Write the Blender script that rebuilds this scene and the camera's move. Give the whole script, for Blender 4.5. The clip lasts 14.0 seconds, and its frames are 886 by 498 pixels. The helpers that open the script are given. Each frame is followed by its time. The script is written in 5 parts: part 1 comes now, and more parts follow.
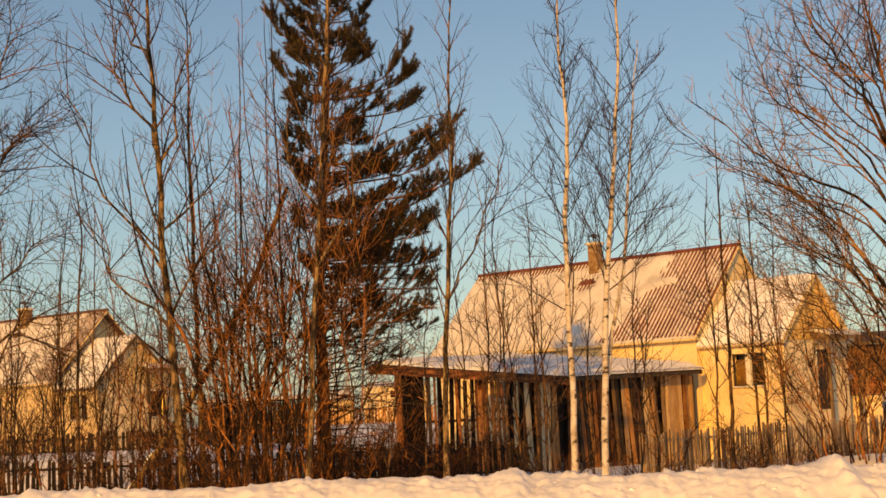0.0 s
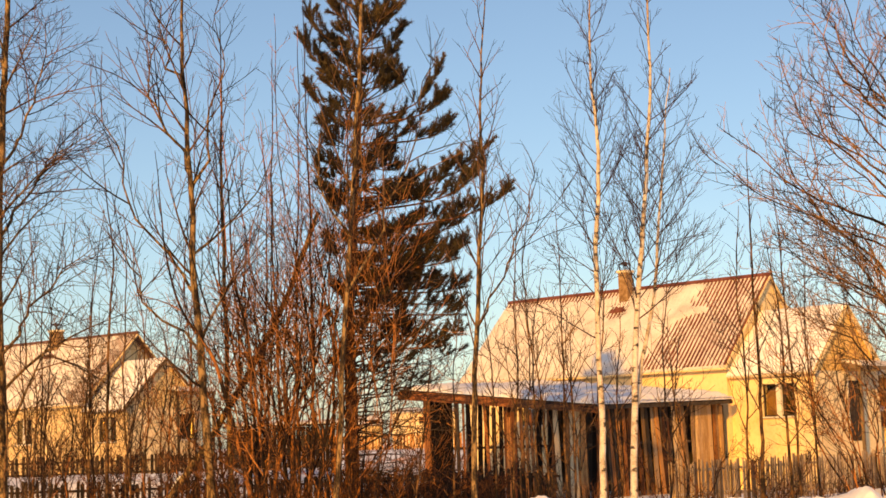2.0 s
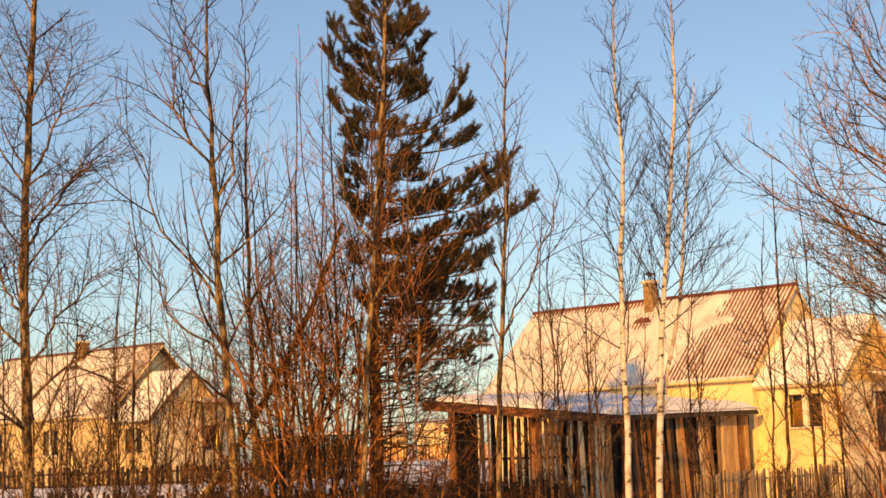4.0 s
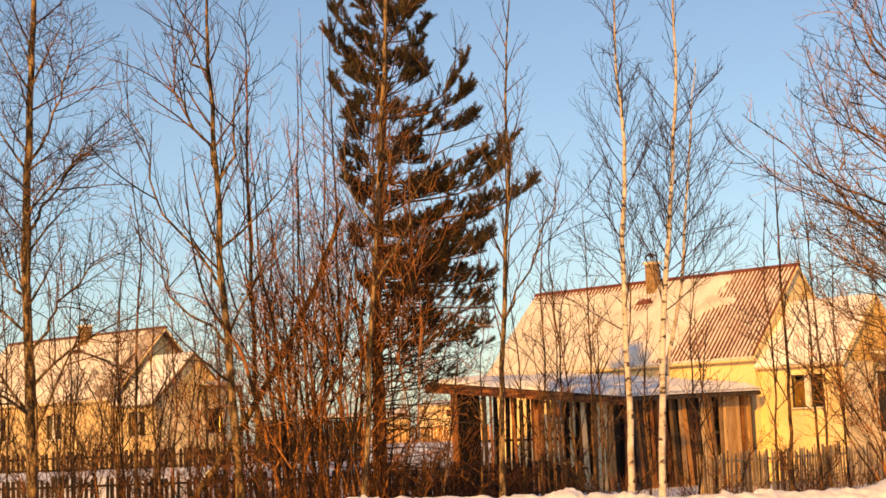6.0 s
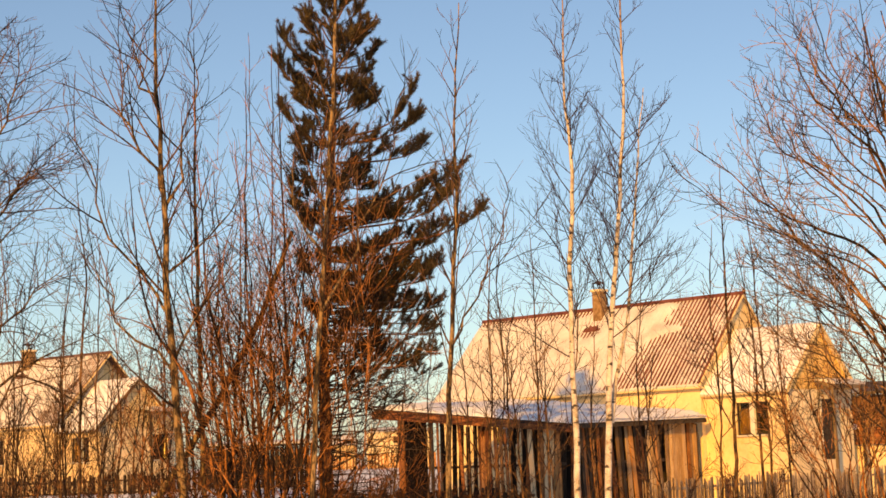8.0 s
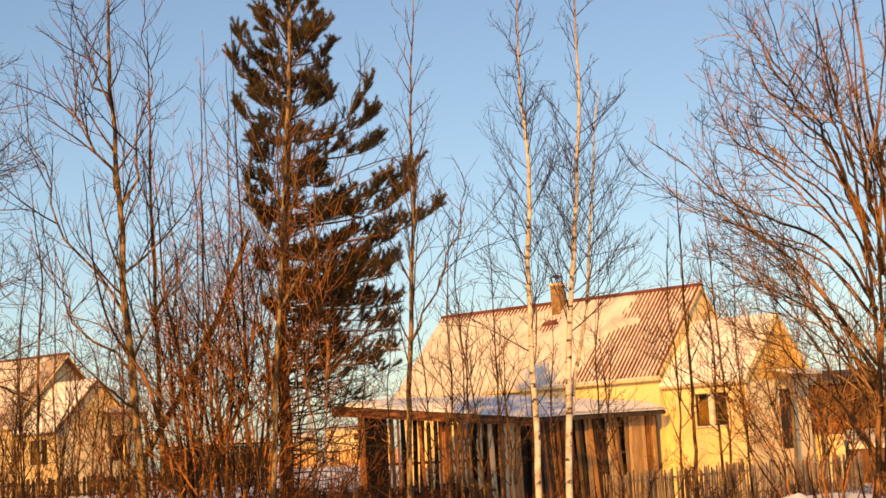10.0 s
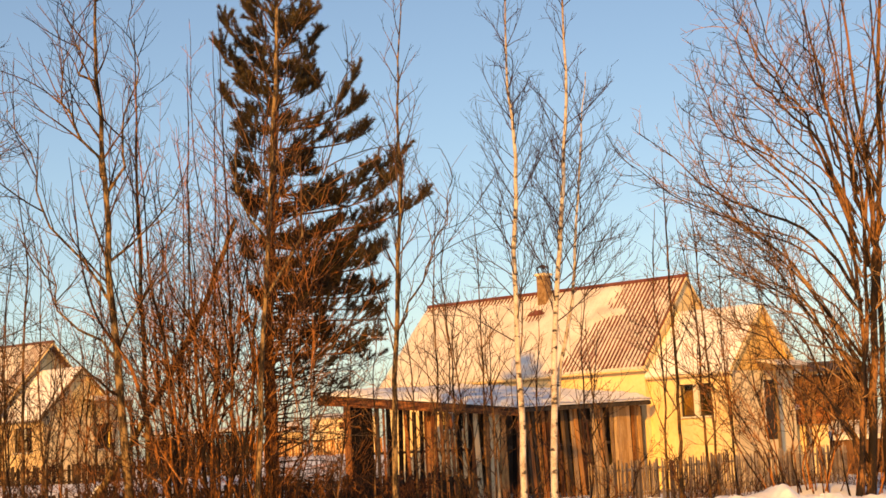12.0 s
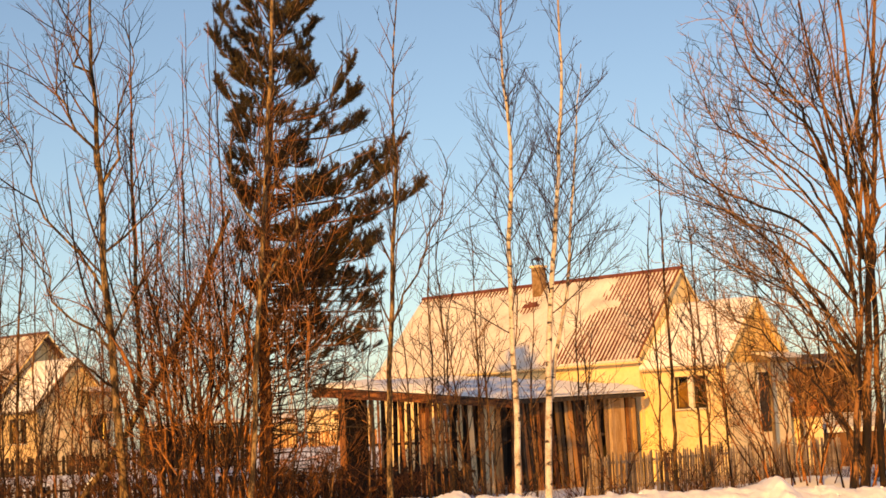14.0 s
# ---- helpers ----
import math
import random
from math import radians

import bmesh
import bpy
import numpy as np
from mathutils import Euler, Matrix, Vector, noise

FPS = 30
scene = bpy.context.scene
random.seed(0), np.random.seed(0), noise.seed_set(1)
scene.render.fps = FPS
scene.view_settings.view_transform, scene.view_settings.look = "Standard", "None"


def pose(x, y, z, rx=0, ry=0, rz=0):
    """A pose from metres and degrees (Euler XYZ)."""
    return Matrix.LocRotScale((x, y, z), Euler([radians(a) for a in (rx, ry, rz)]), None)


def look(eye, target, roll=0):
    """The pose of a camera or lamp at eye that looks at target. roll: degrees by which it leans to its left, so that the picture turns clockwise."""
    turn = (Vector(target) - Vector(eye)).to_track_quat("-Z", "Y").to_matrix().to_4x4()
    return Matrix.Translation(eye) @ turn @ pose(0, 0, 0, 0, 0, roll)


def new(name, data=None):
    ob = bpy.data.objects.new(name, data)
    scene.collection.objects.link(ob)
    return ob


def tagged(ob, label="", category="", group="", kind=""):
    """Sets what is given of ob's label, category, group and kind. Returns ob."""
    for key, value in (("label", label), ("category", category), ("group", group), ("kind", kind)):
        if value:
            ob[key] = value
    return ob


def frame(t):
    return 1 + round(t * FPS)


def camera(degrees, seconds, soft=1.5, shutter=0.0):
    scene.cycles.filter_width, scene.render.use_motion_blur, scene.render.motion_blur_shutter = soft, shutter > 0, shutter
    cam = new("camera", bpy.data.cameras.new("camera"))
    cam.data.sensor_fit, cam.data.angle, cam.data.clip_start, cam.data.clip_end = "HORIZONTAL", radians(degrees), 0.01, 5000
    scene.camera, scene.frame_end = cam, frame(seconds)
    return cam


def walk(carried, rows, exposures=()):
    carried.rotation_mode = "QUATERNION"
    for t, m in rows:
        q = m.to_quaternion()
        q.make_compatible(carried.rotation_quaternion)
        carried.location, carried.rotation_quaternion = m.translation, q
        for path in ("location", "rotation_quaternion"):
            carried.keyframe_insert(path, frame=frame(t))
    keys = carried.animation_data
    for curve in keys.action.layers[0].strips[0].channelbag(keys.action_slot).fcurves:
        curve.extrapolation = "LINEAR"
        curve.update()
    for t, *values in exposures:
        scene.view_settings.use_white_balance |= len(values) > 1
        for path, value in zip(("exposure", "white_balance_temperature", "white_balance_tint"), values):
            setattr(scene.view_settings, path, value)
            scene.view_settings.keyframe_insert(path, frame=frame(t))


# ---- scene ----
# ---- camera: a hand-held camera that turns where it stands ----
cam = camera(31.8, 14.0, soft=1.6)
EYE = 2.0
ROWS = [  # seconds, pitch, lean, yaw
    (0.0, 6.046, 2.586, 0.274),
    (0.5, 6.220, 2.363, 0.638),
    (1.0, 6.372, 1.990, 1.031),
    (1.5, 6.565, 1.879, 1.109),
    (2.0, 7.053, 1.857, 1.315),
    (2.5, 7.337, 1.729, 1.660),
    (3.0, 7.398, 1.762, 1.804),
    (3.5, 7.547, 1.750, 2.089),
    (6.0, 6.826, 2.153, 2.327),
    (6.5, 6.858, 2.156, 1.936),
    (7.0, 7.197, 2.012, 0.942),
    (7.5, 7.421, 2.004, 0.583),
    (8.0, 7.728, 2.029, 0.377),
    (8.5, 7.729, 2.217, 0.019),
    (11.0, 7.307, 3.294, -1.350),
    (11.5, 7.223, 3.149, -1.278),
    (12.0, 7.104, 2.811, -1.589),
    (12.5, 7.080, 2.666, -1.592),
    (13.0, 7.145, 2.685, -1.573),
    (13.5, 6.974, 2.474, -1.917),
    (14.0, 6.793, 2.718, -1.788),
]
walk(cam, [(t, pose(0, 0, EYE, 90 + pitch, lean, yaw)) for t, pitch, lean, yaw in ROWS],
     exposures=[(0.0, -0.33, 9700, 13), (0.5, -0.28, 9600, 13), (1.0, -0.16, 9350, 13), (1.5, 0.0, 9000, 13), (2.0, 0.14, 8850, 14), (8.5, 0.13, 8900, 15), (11.5, 0.13, 9150, 15), (14.0, 0.13, 9200, 15)])

# ---- light: a low winter sun behind the camera ----
SUN_ELEVATION, SUN_SIDE = 19.4, 17.9
world = bpy.data.worlds.new("world")
scene.world = world
world.use_nodes = True
wn = world.node_tree
sky = wn.nodes.new("ShaderNodeTexSky")
sky.sky_type = "NISHITA"
sky.sun_disc = False
sky.sun_elevation = radians(SUN_ELEVATION)
sky.sun_rotation = radians(180 + SUN_SIDE)
sky.air_density, sky.dust_density, sky.ozone_density = 1.0, 0.7, 5.0
wn.links.new(sky.outputs[0], wn.nodes["Background"].inputs[0])
wn.nodes["Background"].inputs[1].default_value = 0.15

sun = bpy.data.lights.new("sun", "SUN")
sun.energy, sun.angle, sun.color = 5.2, radians(0.9), (1.0, 0.52, 0.095)
sun_ob = new("sun", sun)
sun_ob.matrix_world = look((-40 * math.sin(radians(SUN_SIDE)), -40 * math.cos(radians(SUN_SIDE)), 40 * math.tan(radians(SUN_ELEVATION))), (0, 0, 0))


# ---- materials ----
def material(name, colours, scale=4.0, rough=0.8, bump=0.3, stretch=(1, 1, 1), detail=6.0, metal=0.0, per_object=0.0, fine=0.0, per_island=0.0, spec=0.3, spread=0.28):
    """A surface with colour variation at two scales, relief and gloss variation."""
    mat = bpy.data.materials.new(name)
    mat.use_nodes = True
    nt = mat.node_tree
    n, link = nt.nodes, nt.links.new
    bsdf = n["Principled BSDF"]
    bsdf.inputs["Metallic"].default_value = metal
    bsdf.inputs["Specular IOR Level"].default_value = spec
    co = n.new("ShaderNodeTexCoord")
    mp = n.new("ShaderNodeMapping")
    mp.inputs["Scale"].default_value = stretch
    link(co.outputs["Object"], mp.inputs["Vector"])
    big = n.new("ShaderNodeTexNoise")
    big.inputs["Scale"].default_value, big.inputs["Detail"].default_value = scale, detail
    small = n.new("ShaderNodeTexNoise")
    small.inputs["Scale"].default_value, small.inputs["Detail"].default_value = (fine or scale * 7), 4.0
    link(mp.outputs[0], big.inputs["Vector"])
    link(mp.outputs[0], small.inputs["Vector"])
    mix = n.new("ShaderNodeMath")
    mix.operation = "MULTIPLY_ADD"
    mix.inputs[1].default_value = 0.35
    link(small.outputs[0], mix.inputs[0])
    half = n.new("ShaderNodeMath")
    half.operation = "MULTIPLY"
    half.inputs[1].default_value = 0.65
    link(big.outputs[0], half.inputs[0])
    link(half.outputs[0], mix.inputs[2])
    value = mix.outputs[0]
    for amount, source in ((per_object, "object"), (per_island, "island")):
        if amount:
            if source == "object":
                rnd = n.new("ShaderNodeObjectInfo").outputs["Random"]
            else:
                rnd = n.new("ShaderNodeNewGeometry").outputs["Random Per Island"]
            sh = n.new("ShaderNodeMath")
            sh.operation = "MULTIPLY_ADD"
            sh.inputs[1].default_value = amount
            link(rnd, sh.inputs[0])
            off = n.new("ShaderNodeMath")
            off.operation = "SUBTRACT"
            off.inputs[1].default_value = amount / 2
            link(value, off.inputs[0])
            link(off.outputs[0], sh.inputs[2])
            value = sh.outputs[0]
    ramp = n.new("ShaderNodeValToRGB")
    els = ramp.color_ramp.elements
    while len(els) < len(colours):
        els.new(0.5)
    for i, c in enumerate(colours):
        els[i].position = 0.5 - spread / 2 + spread * i / max(1, len(colours) - 1)
        els[i].color = (*c, 1)
    link(value, ramp.inputs[0])
    link(ramp.outputs[0], bsdf.inputs["Base Color"])
    rr = n.new("ShaderNodeMapRange")
    rr.inputs["To Min"].default_value, rr.inputs["To Max"].default_value = max(0.03, rough - 0.12), min(1.0, rough + 0.1)
    link(small.outputs[0], rr.inputs["Value"])
    link(rr.outputs[0], bsdf.inputs["Roughness"])
    if bump:
        bp = n.new("ShaderNodeBump")
        bp.inputs["Strength"].default_value, bp.inputs["Distance"].default_value = bump, 0.03
        link(mix.outputs[0], bp.inputs["Height"])
        link(bp.outputs[0], bsdf.inputs["Normal"])
    return mat


def birch_material():
    """White papery bark with dark crosswise marks."""
    mat = material("birch_bark", [(0.26, 0.20, 0.14), (0.54, 0.47, 0.39), (0.68, 0.63, 0.56)], 5.0, 0.8, 0.5)
    nt = mat.node_tree
    n, link = nt.nodes, nt.links.new
    bsdf, ramp = n["Principled BSDF"], next(k for k in n if k.type == "VALTORGB")
    co = next(k for k in n if k.type == "TEX_COORD")
    mp = n.new("ShaderNodeMapping")
    mp.inputs["Scale"].default_value = (4, 4, 9)
    link(co.outputs["Object"], mp.inputs["Vector"])
    tx = n.new("ShaderNodeTexNoise")
    tx.inputs["Scale"].default_value, tx.inputs["Detail"].default_value = 1.0, 5.0
    link(mp.outputs[0], tx.inputs["Vector"])
    rp = n.new("ShaderNodeValToRGB")
    rp.color_ramp.elements[0].position, rp.color_ramp.elements[1].position = 0.565, 0.63
    link(tx.outputs[0], rp.inputs[0])
    mx = n.new("ShaderNodeMix")
    mx.data_type = "RGBA"
    link(rp.outputs[0], mx.inputs[0])
    link(ramp.outputs[0], mx.inputs[6])
    mx.inputs[7].default_value = (0.05, 0.04, 0.035, 1)
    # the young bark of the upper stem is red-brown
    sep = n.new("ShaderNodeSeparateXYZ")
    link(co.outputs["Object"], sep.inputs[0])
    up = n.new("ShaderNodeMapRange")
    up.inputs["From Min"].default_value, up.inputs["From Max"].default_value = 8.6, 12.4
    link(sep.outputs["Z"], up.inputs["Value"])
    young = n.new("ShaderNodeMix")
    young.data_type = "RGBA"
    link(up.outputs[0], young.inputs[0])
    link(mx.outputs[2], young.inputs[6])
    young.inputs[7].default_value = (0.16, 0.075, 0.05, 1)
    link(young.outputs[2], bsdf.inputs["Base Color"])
    return mat


SNOW = material("snow", [(0.74, 0.76, 0.80), (0.84, 0.85, 0.87), (0.90, 0.90, 0.91)], 1.2, 0.65, 0.5, fine=14)
ROOF_SNOW = material("roof_snow", [(0.50, 0.47, 0.45), (0.66, 0.63, 0.60), (0.76, 0.74, 0.72)], 1.3, 0.75, 0.5, fine=17)
PLASTER = material("yellow_plaster", [(0.70, 0.52, 0.26), (0.82, 0.645, 0.375), (0.87, 0.72, 0.46)], 0.7, 0.85, 0.15, fine=8)
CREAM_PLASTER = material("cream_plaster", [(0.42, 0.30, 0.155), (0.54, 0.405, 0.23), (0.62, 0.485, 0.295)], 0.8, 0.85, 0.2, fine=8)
# beige raised in albedo so the end walls look more strongly sunlit
LIFTED_PLASTER = material("lifted_beige_plaster", [(0.72, 0.56, 0.33), (0.82, 0.665, 0.415), (0.87, 0.73, 0.48)], 0.9, 0.85, 0.2, fine=8)
# near-black colour of the shed door and some scattered boards
NEAR_BLACK = material("near_black_boards", [(0.004, 0.003, 0.003), (0.009, 0.007, 0.006)], 3.0, 0.9, 0.3, spec=0.05)
OCHRE_WOOD = material("ochre_boards", [(0.66, 0.38, 0.10), (0.78, 0.49, 0.16), (0.84, 0.57, 0.22)], 1.5, 0.75, 0.2, (6, 6, 1), per_object=0.15)
GABLE_WOOD = material("pale_yellow_boards", [(0.74, 0.53, 0.24), (0.82, 0.63, 0.34), (0.87, 0.70, 0.42)], 1.5, 0.75, 0.2, (6, 6, 1), per_object=0.15)
ROOF_RED = material("red_corrugated", [(0.10, 0.027, 0.018), (0.155, 0.048, 0.032), (0.22, 0.085, 0.058)], 1.2, 0.55, 0.15)
ROOF_GREY = material("grey_brown_corrugated", [(0.10, 0.045, 0.032), (0.15, 0.075, 0.055), (0.22, 0.13, 0.10)], 1.2, 0.7, 0.15)
BRICK = material("chimney_brick", [(0.15, 0.085, 0.04), (0.26, 0.155, 0.075), (0.36, 0.25, 0.145)], 7.0, 0.9, 0.5)
DARK_METAL = material("dark_sheet_metal", [(0.03, 0.03, 0.03), (0.06, 0.055, 0.05)], 5.0, 0.5, 0.1, metal=0.6)
OLD_WOOD = material("weathered_wood", [(0.04, 0.026, 0.016), (0.10, 0.066, 0.040), (0.19, 0.135, 0.085)], 2.0, 0.85, 0.4, (5, 5, 0.8), per_object=0.3)
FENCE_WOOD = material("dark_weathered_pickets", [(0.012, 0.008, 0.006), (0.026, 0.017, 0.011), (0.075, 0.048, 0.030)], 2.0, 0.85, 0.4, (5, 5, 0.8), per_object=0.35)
SHED_WOOD = material("rough_boards", [(0.030, 0.010, 0.004), (0.15, 0.052, 0.018), (0.34, 0.135, 0.047)], 2.2, 0.85, 0.4, (6, 6, 0.8), per_object=0.35)
PALE_WOOD = material("sun_bleached_pickets", [(0.14, 0.09, 0.05), (0.33, 0.225, 0.13), (0.50, 0.365, 0.23)], 2.0, 0.85, 0.4, (5, 5, 0.8), per_object=0.35)
RED_BOARD = material("red_brown_board", [(0.015, 0.006, 0.003), (0.13, 0.042, 0.014), (0.42, 0.16, 0.05)], 1.6, 0.75, 0.4, (1, 5, 5), spread=0.22)
FRESH_WOOD = material("orange_pine_board", [(0.16, 0.050, 0.014), (0.30, 0.105, 0.03), (0.42, 0.17, 0.055)], 2.0, 0.7, 0.3, (1, 5, 5))
TAN_WOOD = material("tan_boards", [(0.16, 0.060, 0.020), (0.40, 0.175, 0.060), (0.56, 0.28, 0.105)], 2.0, 0.85, 0.4, (5, 5, 0.8), per_object=0.4)
# pale wood, lightened so that shaded shed boards read as sunlit
LIGHTENED_WOOD = material("lightened_boards", [(0.36, 0.215, 0.10), (0.58, 0.385, 0.20), (0.70, 0.51, 0.30)], 2.0, 0.85, 0.4, (5, 5, 0.8), per_object=0.35)
GREY_TAN = material("grey_tan_boards", [(0.17, 0.098, 0.048), (0.36, 0.225, 0.12), (0.52, 0.35, 0.20)], 2.0, 0.85, 0.4, (5, 5, 0.8), per_object=0.4)
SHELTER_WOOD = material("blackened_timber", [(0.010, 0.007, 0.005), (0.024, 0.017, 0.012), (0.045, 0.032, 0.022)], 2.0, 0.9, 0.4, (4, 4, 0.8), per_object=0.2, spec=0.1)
DARK_WOOD = material("dark_timber", [(0.025, 0.018, 0.013), (0.055, 0.04, 0.03), (0.09, 0.065, 0.045)], 2.0, 0.85, 0.4, (4, 4, 0.8), per_object=0.2)
BROWN_WOOD = material("brown_boards", [(0.06, 0.026, 0.012), (0.11, 0.048, 0.021), (0.17, 0.08, 0.036)], 3.0, 0.85, 0.4, (5, 5, 0.8), per_object=0.25)
WHITE_PAINT = material("white_frame_paint", [(0.62, 0.60, 0.55), (0.75, 0.73, 0.68)], 5.0, 0.55, 0.1)
CURTAIN = material("brown_curtain", [(0.09, 0.043, 0.014), (0.14, 0.075, 0.026)], 2.0, 0.9, 0.2, (12, 12, 0.5))
DARK_ROOM = material("dark_interior", [(0.007, 0.005, 0.004), (0.018, 0.013, 0.011)], 2.0, 0.9, 0.0)
# the near-black low ends of bark and twigs deepen their self-shadow
BARK = material("grey_brown_bark", [(0.012, 0.008, 0.005), (0.080, 0.051, 0.026), (0.29, 0.190, 0.092)], 9.0, 0.9, 1.0, (1, 1, 0.35), fine=40, spread=0.15)
TWIG = material("brown_twigs", [(0.004, 0.002, 0.001), (0.016, 0.008, 0.004), (0.20, 0.103, 0.044)], 2.0, 0.85, 0.0, per_island=0.4)
WILLOW_TWIG = material("orange_brown_twigs", [(0.006, 0.003, 0.002), (0.055, 0.028, 0.012), (0.42, 0.235, 0.105)], 2.0, 0.85, 0.0, per_island=0.4)
# ramp from near-black to orange paints shaded and sunlit stems of the clump
CLUMP_BARK = material("sun_and_shade_red_bark", [(0.005, 0.002, 0.001), (0.024, 0.009, 0.003), (0.36, 0.140, 0.044)], 3.0, 0.85, 0.8, (1, 1, 0.3), fine=40, spread=0.15)
WILLOW_BARK = material("dark_brown_bark", [(0.006, 0.003, 0.002), (0.026, 0.012, 0.005), (0.27, 0.125, 0.048)], 3.0, 0.85, 0.8, (1, 1, 0.3), fine=40, spread=0.15)
RED_TWIG = material("red_brown_twigs", [(0.005, 0.002, 0.001), (0.040, 0.015, 0.005), (0.48, 0.200, 0.066)], 2.0, 0.8, 0.0, per_island=0.4)
# mostly near-black with few bright stems: shade and sun put into the colour
BRUSH = material("sun_and_shade_brush", [(0.004, 0.002, 0.001), (0.016, 0.006, 0.002), (0.21, 0.080, 0.025)], 2.0, 0.85, 0.0, per_island=0.4)
BIRCH_TWIG = material("purple_brown_twigs", [(0.010, 0.006, 0.007), (0.024, 0.013, 0.014), (0.07, 0.038, 0.036)], 2.0, 0.8, 0.0, per_island=0.4)
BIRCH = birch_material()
PINE_BARK = material("red_pine_bark", [(0.025, 0.010, 0.005), (0.13, 0.046, 0.018), (0.27, 0.11, 0.04)], 9.0, 0.9, 1.0, (1, 1, 0.4), fine=40, spread=0.15)
NEEDLE = material("pine_needles", [(0.007, 0.006, 0.003), (0.018, 0.015, 0.007), (0.11, 0.072, 0.027)], 1.5, 0.6, 0.0, per_island=0.3)
WIRE = material("black_cable", [(0.02, 0.02, 0.02), (0.04, 0.04, 0.04)], 5.0, 0.6, 0.0)

GLASS = bpy.data.materials.new("window_glass")
GLASS.use_nodes = True
gb = GLASS.node_tree.nodes["Principled BSDF"]
gb.inputs["Base Color"].default_value = (0.9, 0.93, 0.92, 1)
gb.inputs["Roughness"].default_value = 0.04
gb.inputs["Transmission Weight"].default_value = 1.0
gb.inputs["IOR"].default_value = 1.2


# ---- mesh helpers ----
class Shape:
    """Vertices and faces gathered for one mesh."""

    def __init__(self):
        self.v, self.f = [], []

    def quad(self, a, b, c, d):
        k = len(self.v)
        self.v += [tuple(a), tuple(b), tuple(c), tuple(d)]
        self.f.append((k, k + 1, k + 2, k + 3))

    def tri(self, a, b, c):
        k = len(self.v)
        self.v += [tuple(a), tuple(b), tuple(c)]
        self.f.append((k, k + 1, k + 2))

    def box(self, lo, hi):
        k = len(self.v)
        self.v += [(x, y, z) for z in (lo[2], hi[2]) for y in (lo[1], hi[1]) for x in (lo[0], hi[0])]
        self.f += [(k + a, k + b, k + c, k + d) for a, b, c, d in ((0, 2, 3, 1), (4, 5, 7, 6), (0, 1, 5, 4), (1, 3, 7, 5), (3, 2, 6, 7), (2, 0, 4, 6))]

    def prism(self, outline, offset):
        """An outline of points, pushed along offset into a solid."""
        k, n, o = len(self.v), len(outline), Vector(offset)
        self.v += [tuple(p) for p in outline] + [tuple(Vector(p) + o) for p in outline]
        self.f += [tuple(range(k + n - 1, k - 1, -1)), tuple(range(k + n, k + 2 * n))]
        self.f += [(k + i, k + (i + 1) % n, k + n + (i + 1) % n, k + n + i) for i in range(n)]

    def weld(self):
        """Joins vertices that share a place."""
        seen, order, out = {}, [], []
        for q in self.v:
            key = tuple(round(c, 4) for c in q)
            if key not in seen:
                seen[key] = len(out)
                out.append(q)
            order.append(seen[key])
        self.v, self.f = out, [tuple(order[i] for i in f) for f in self.f]
        return self

    def tube(self, pts, radii, sides=4):
        k, n = len(self.v), len(pts)
        for i, p in enumerate(pts):
            d = (pts[min(i + 1, n - 1)] - pts[max(i - 1, 0)]).normalized()
            s = d.cross(Vector((0.31, 0.95, 0.05))).normalized()
            t = d.cross(s)
            for j in range(sides):
                a = math.tau * j / sides
                q = p + (s * math.cos(a) + t * math.sin(a)) * radii[i]
                self.v.append((q.x, q.y, q.z))
        for i in range(n - 1):
            for j in range(sides):
                a, b = k + i * sides + j, k + i * sides + (j + 1) % sides
                self.f.append((a, b, b + sides, a + sides))
        self.f.append(tuple(range(k + (n - 1) * sides, k + n * sides)))
        self.f.append(tuple(range(k + sides - 1, k - 1, -1)))

    def mesh(self, name, mat, smooth=False):
        me = bpy.data.meshes.new(name)
        me.from_pydata(self.v, [], self.f)
        me.materials.append(mat)
        if smooth:
            me.polygons.foreach_set("use_smooth", [True] * len(me.polygons))
        me.update()
        return me


def part(name, shape, mat, parent, label="", smooth=False):
    """Links a shape as one mesh object under a thing or a part."""
    ob = new(name, shape.mesh(name, mat, smooth))
    ob.parent = parent
    if label:
        tagged(ob, label)
    return ob


def thing(name, m, label, category, group="", kind=""):
    ob = new(name)
    ob.matrix_world = m
    return tagged(ob, label, category, group, kind)


def bevelled(lo, hi, width=0.01):
    """A box with its edges broken."""
    bm = bmesh.new()
    bmesh.ops.create_cube(bm, size=1)
    size = [hi[i] - lo[i] for i in range(3)]
    mid = [(hi[i] + lo[i]) / 2 for i in range(3)]
    for q in bm.verts:
        q.co = Vector([q.co[i] * size[i] + mid[i] for i in range(3)])
    bmesh.ops.bevel(bm, geom=bm.edges[:], offset=width, segments=1, affect="EDGES")
    sh = Shape()
    bm.verts.index_update()
    sh.v = [tuple(q.co) for q in bm.verts]
    sh.f = [tuple(q.index for q in f.verts) for f in bm.faces]
    bm.free()
    return sh


def fbm(x, y, z=0.0, octaves=4):
    return noise.fractal(Vector((x, y, z)), 1.0, 2.0, octaves)


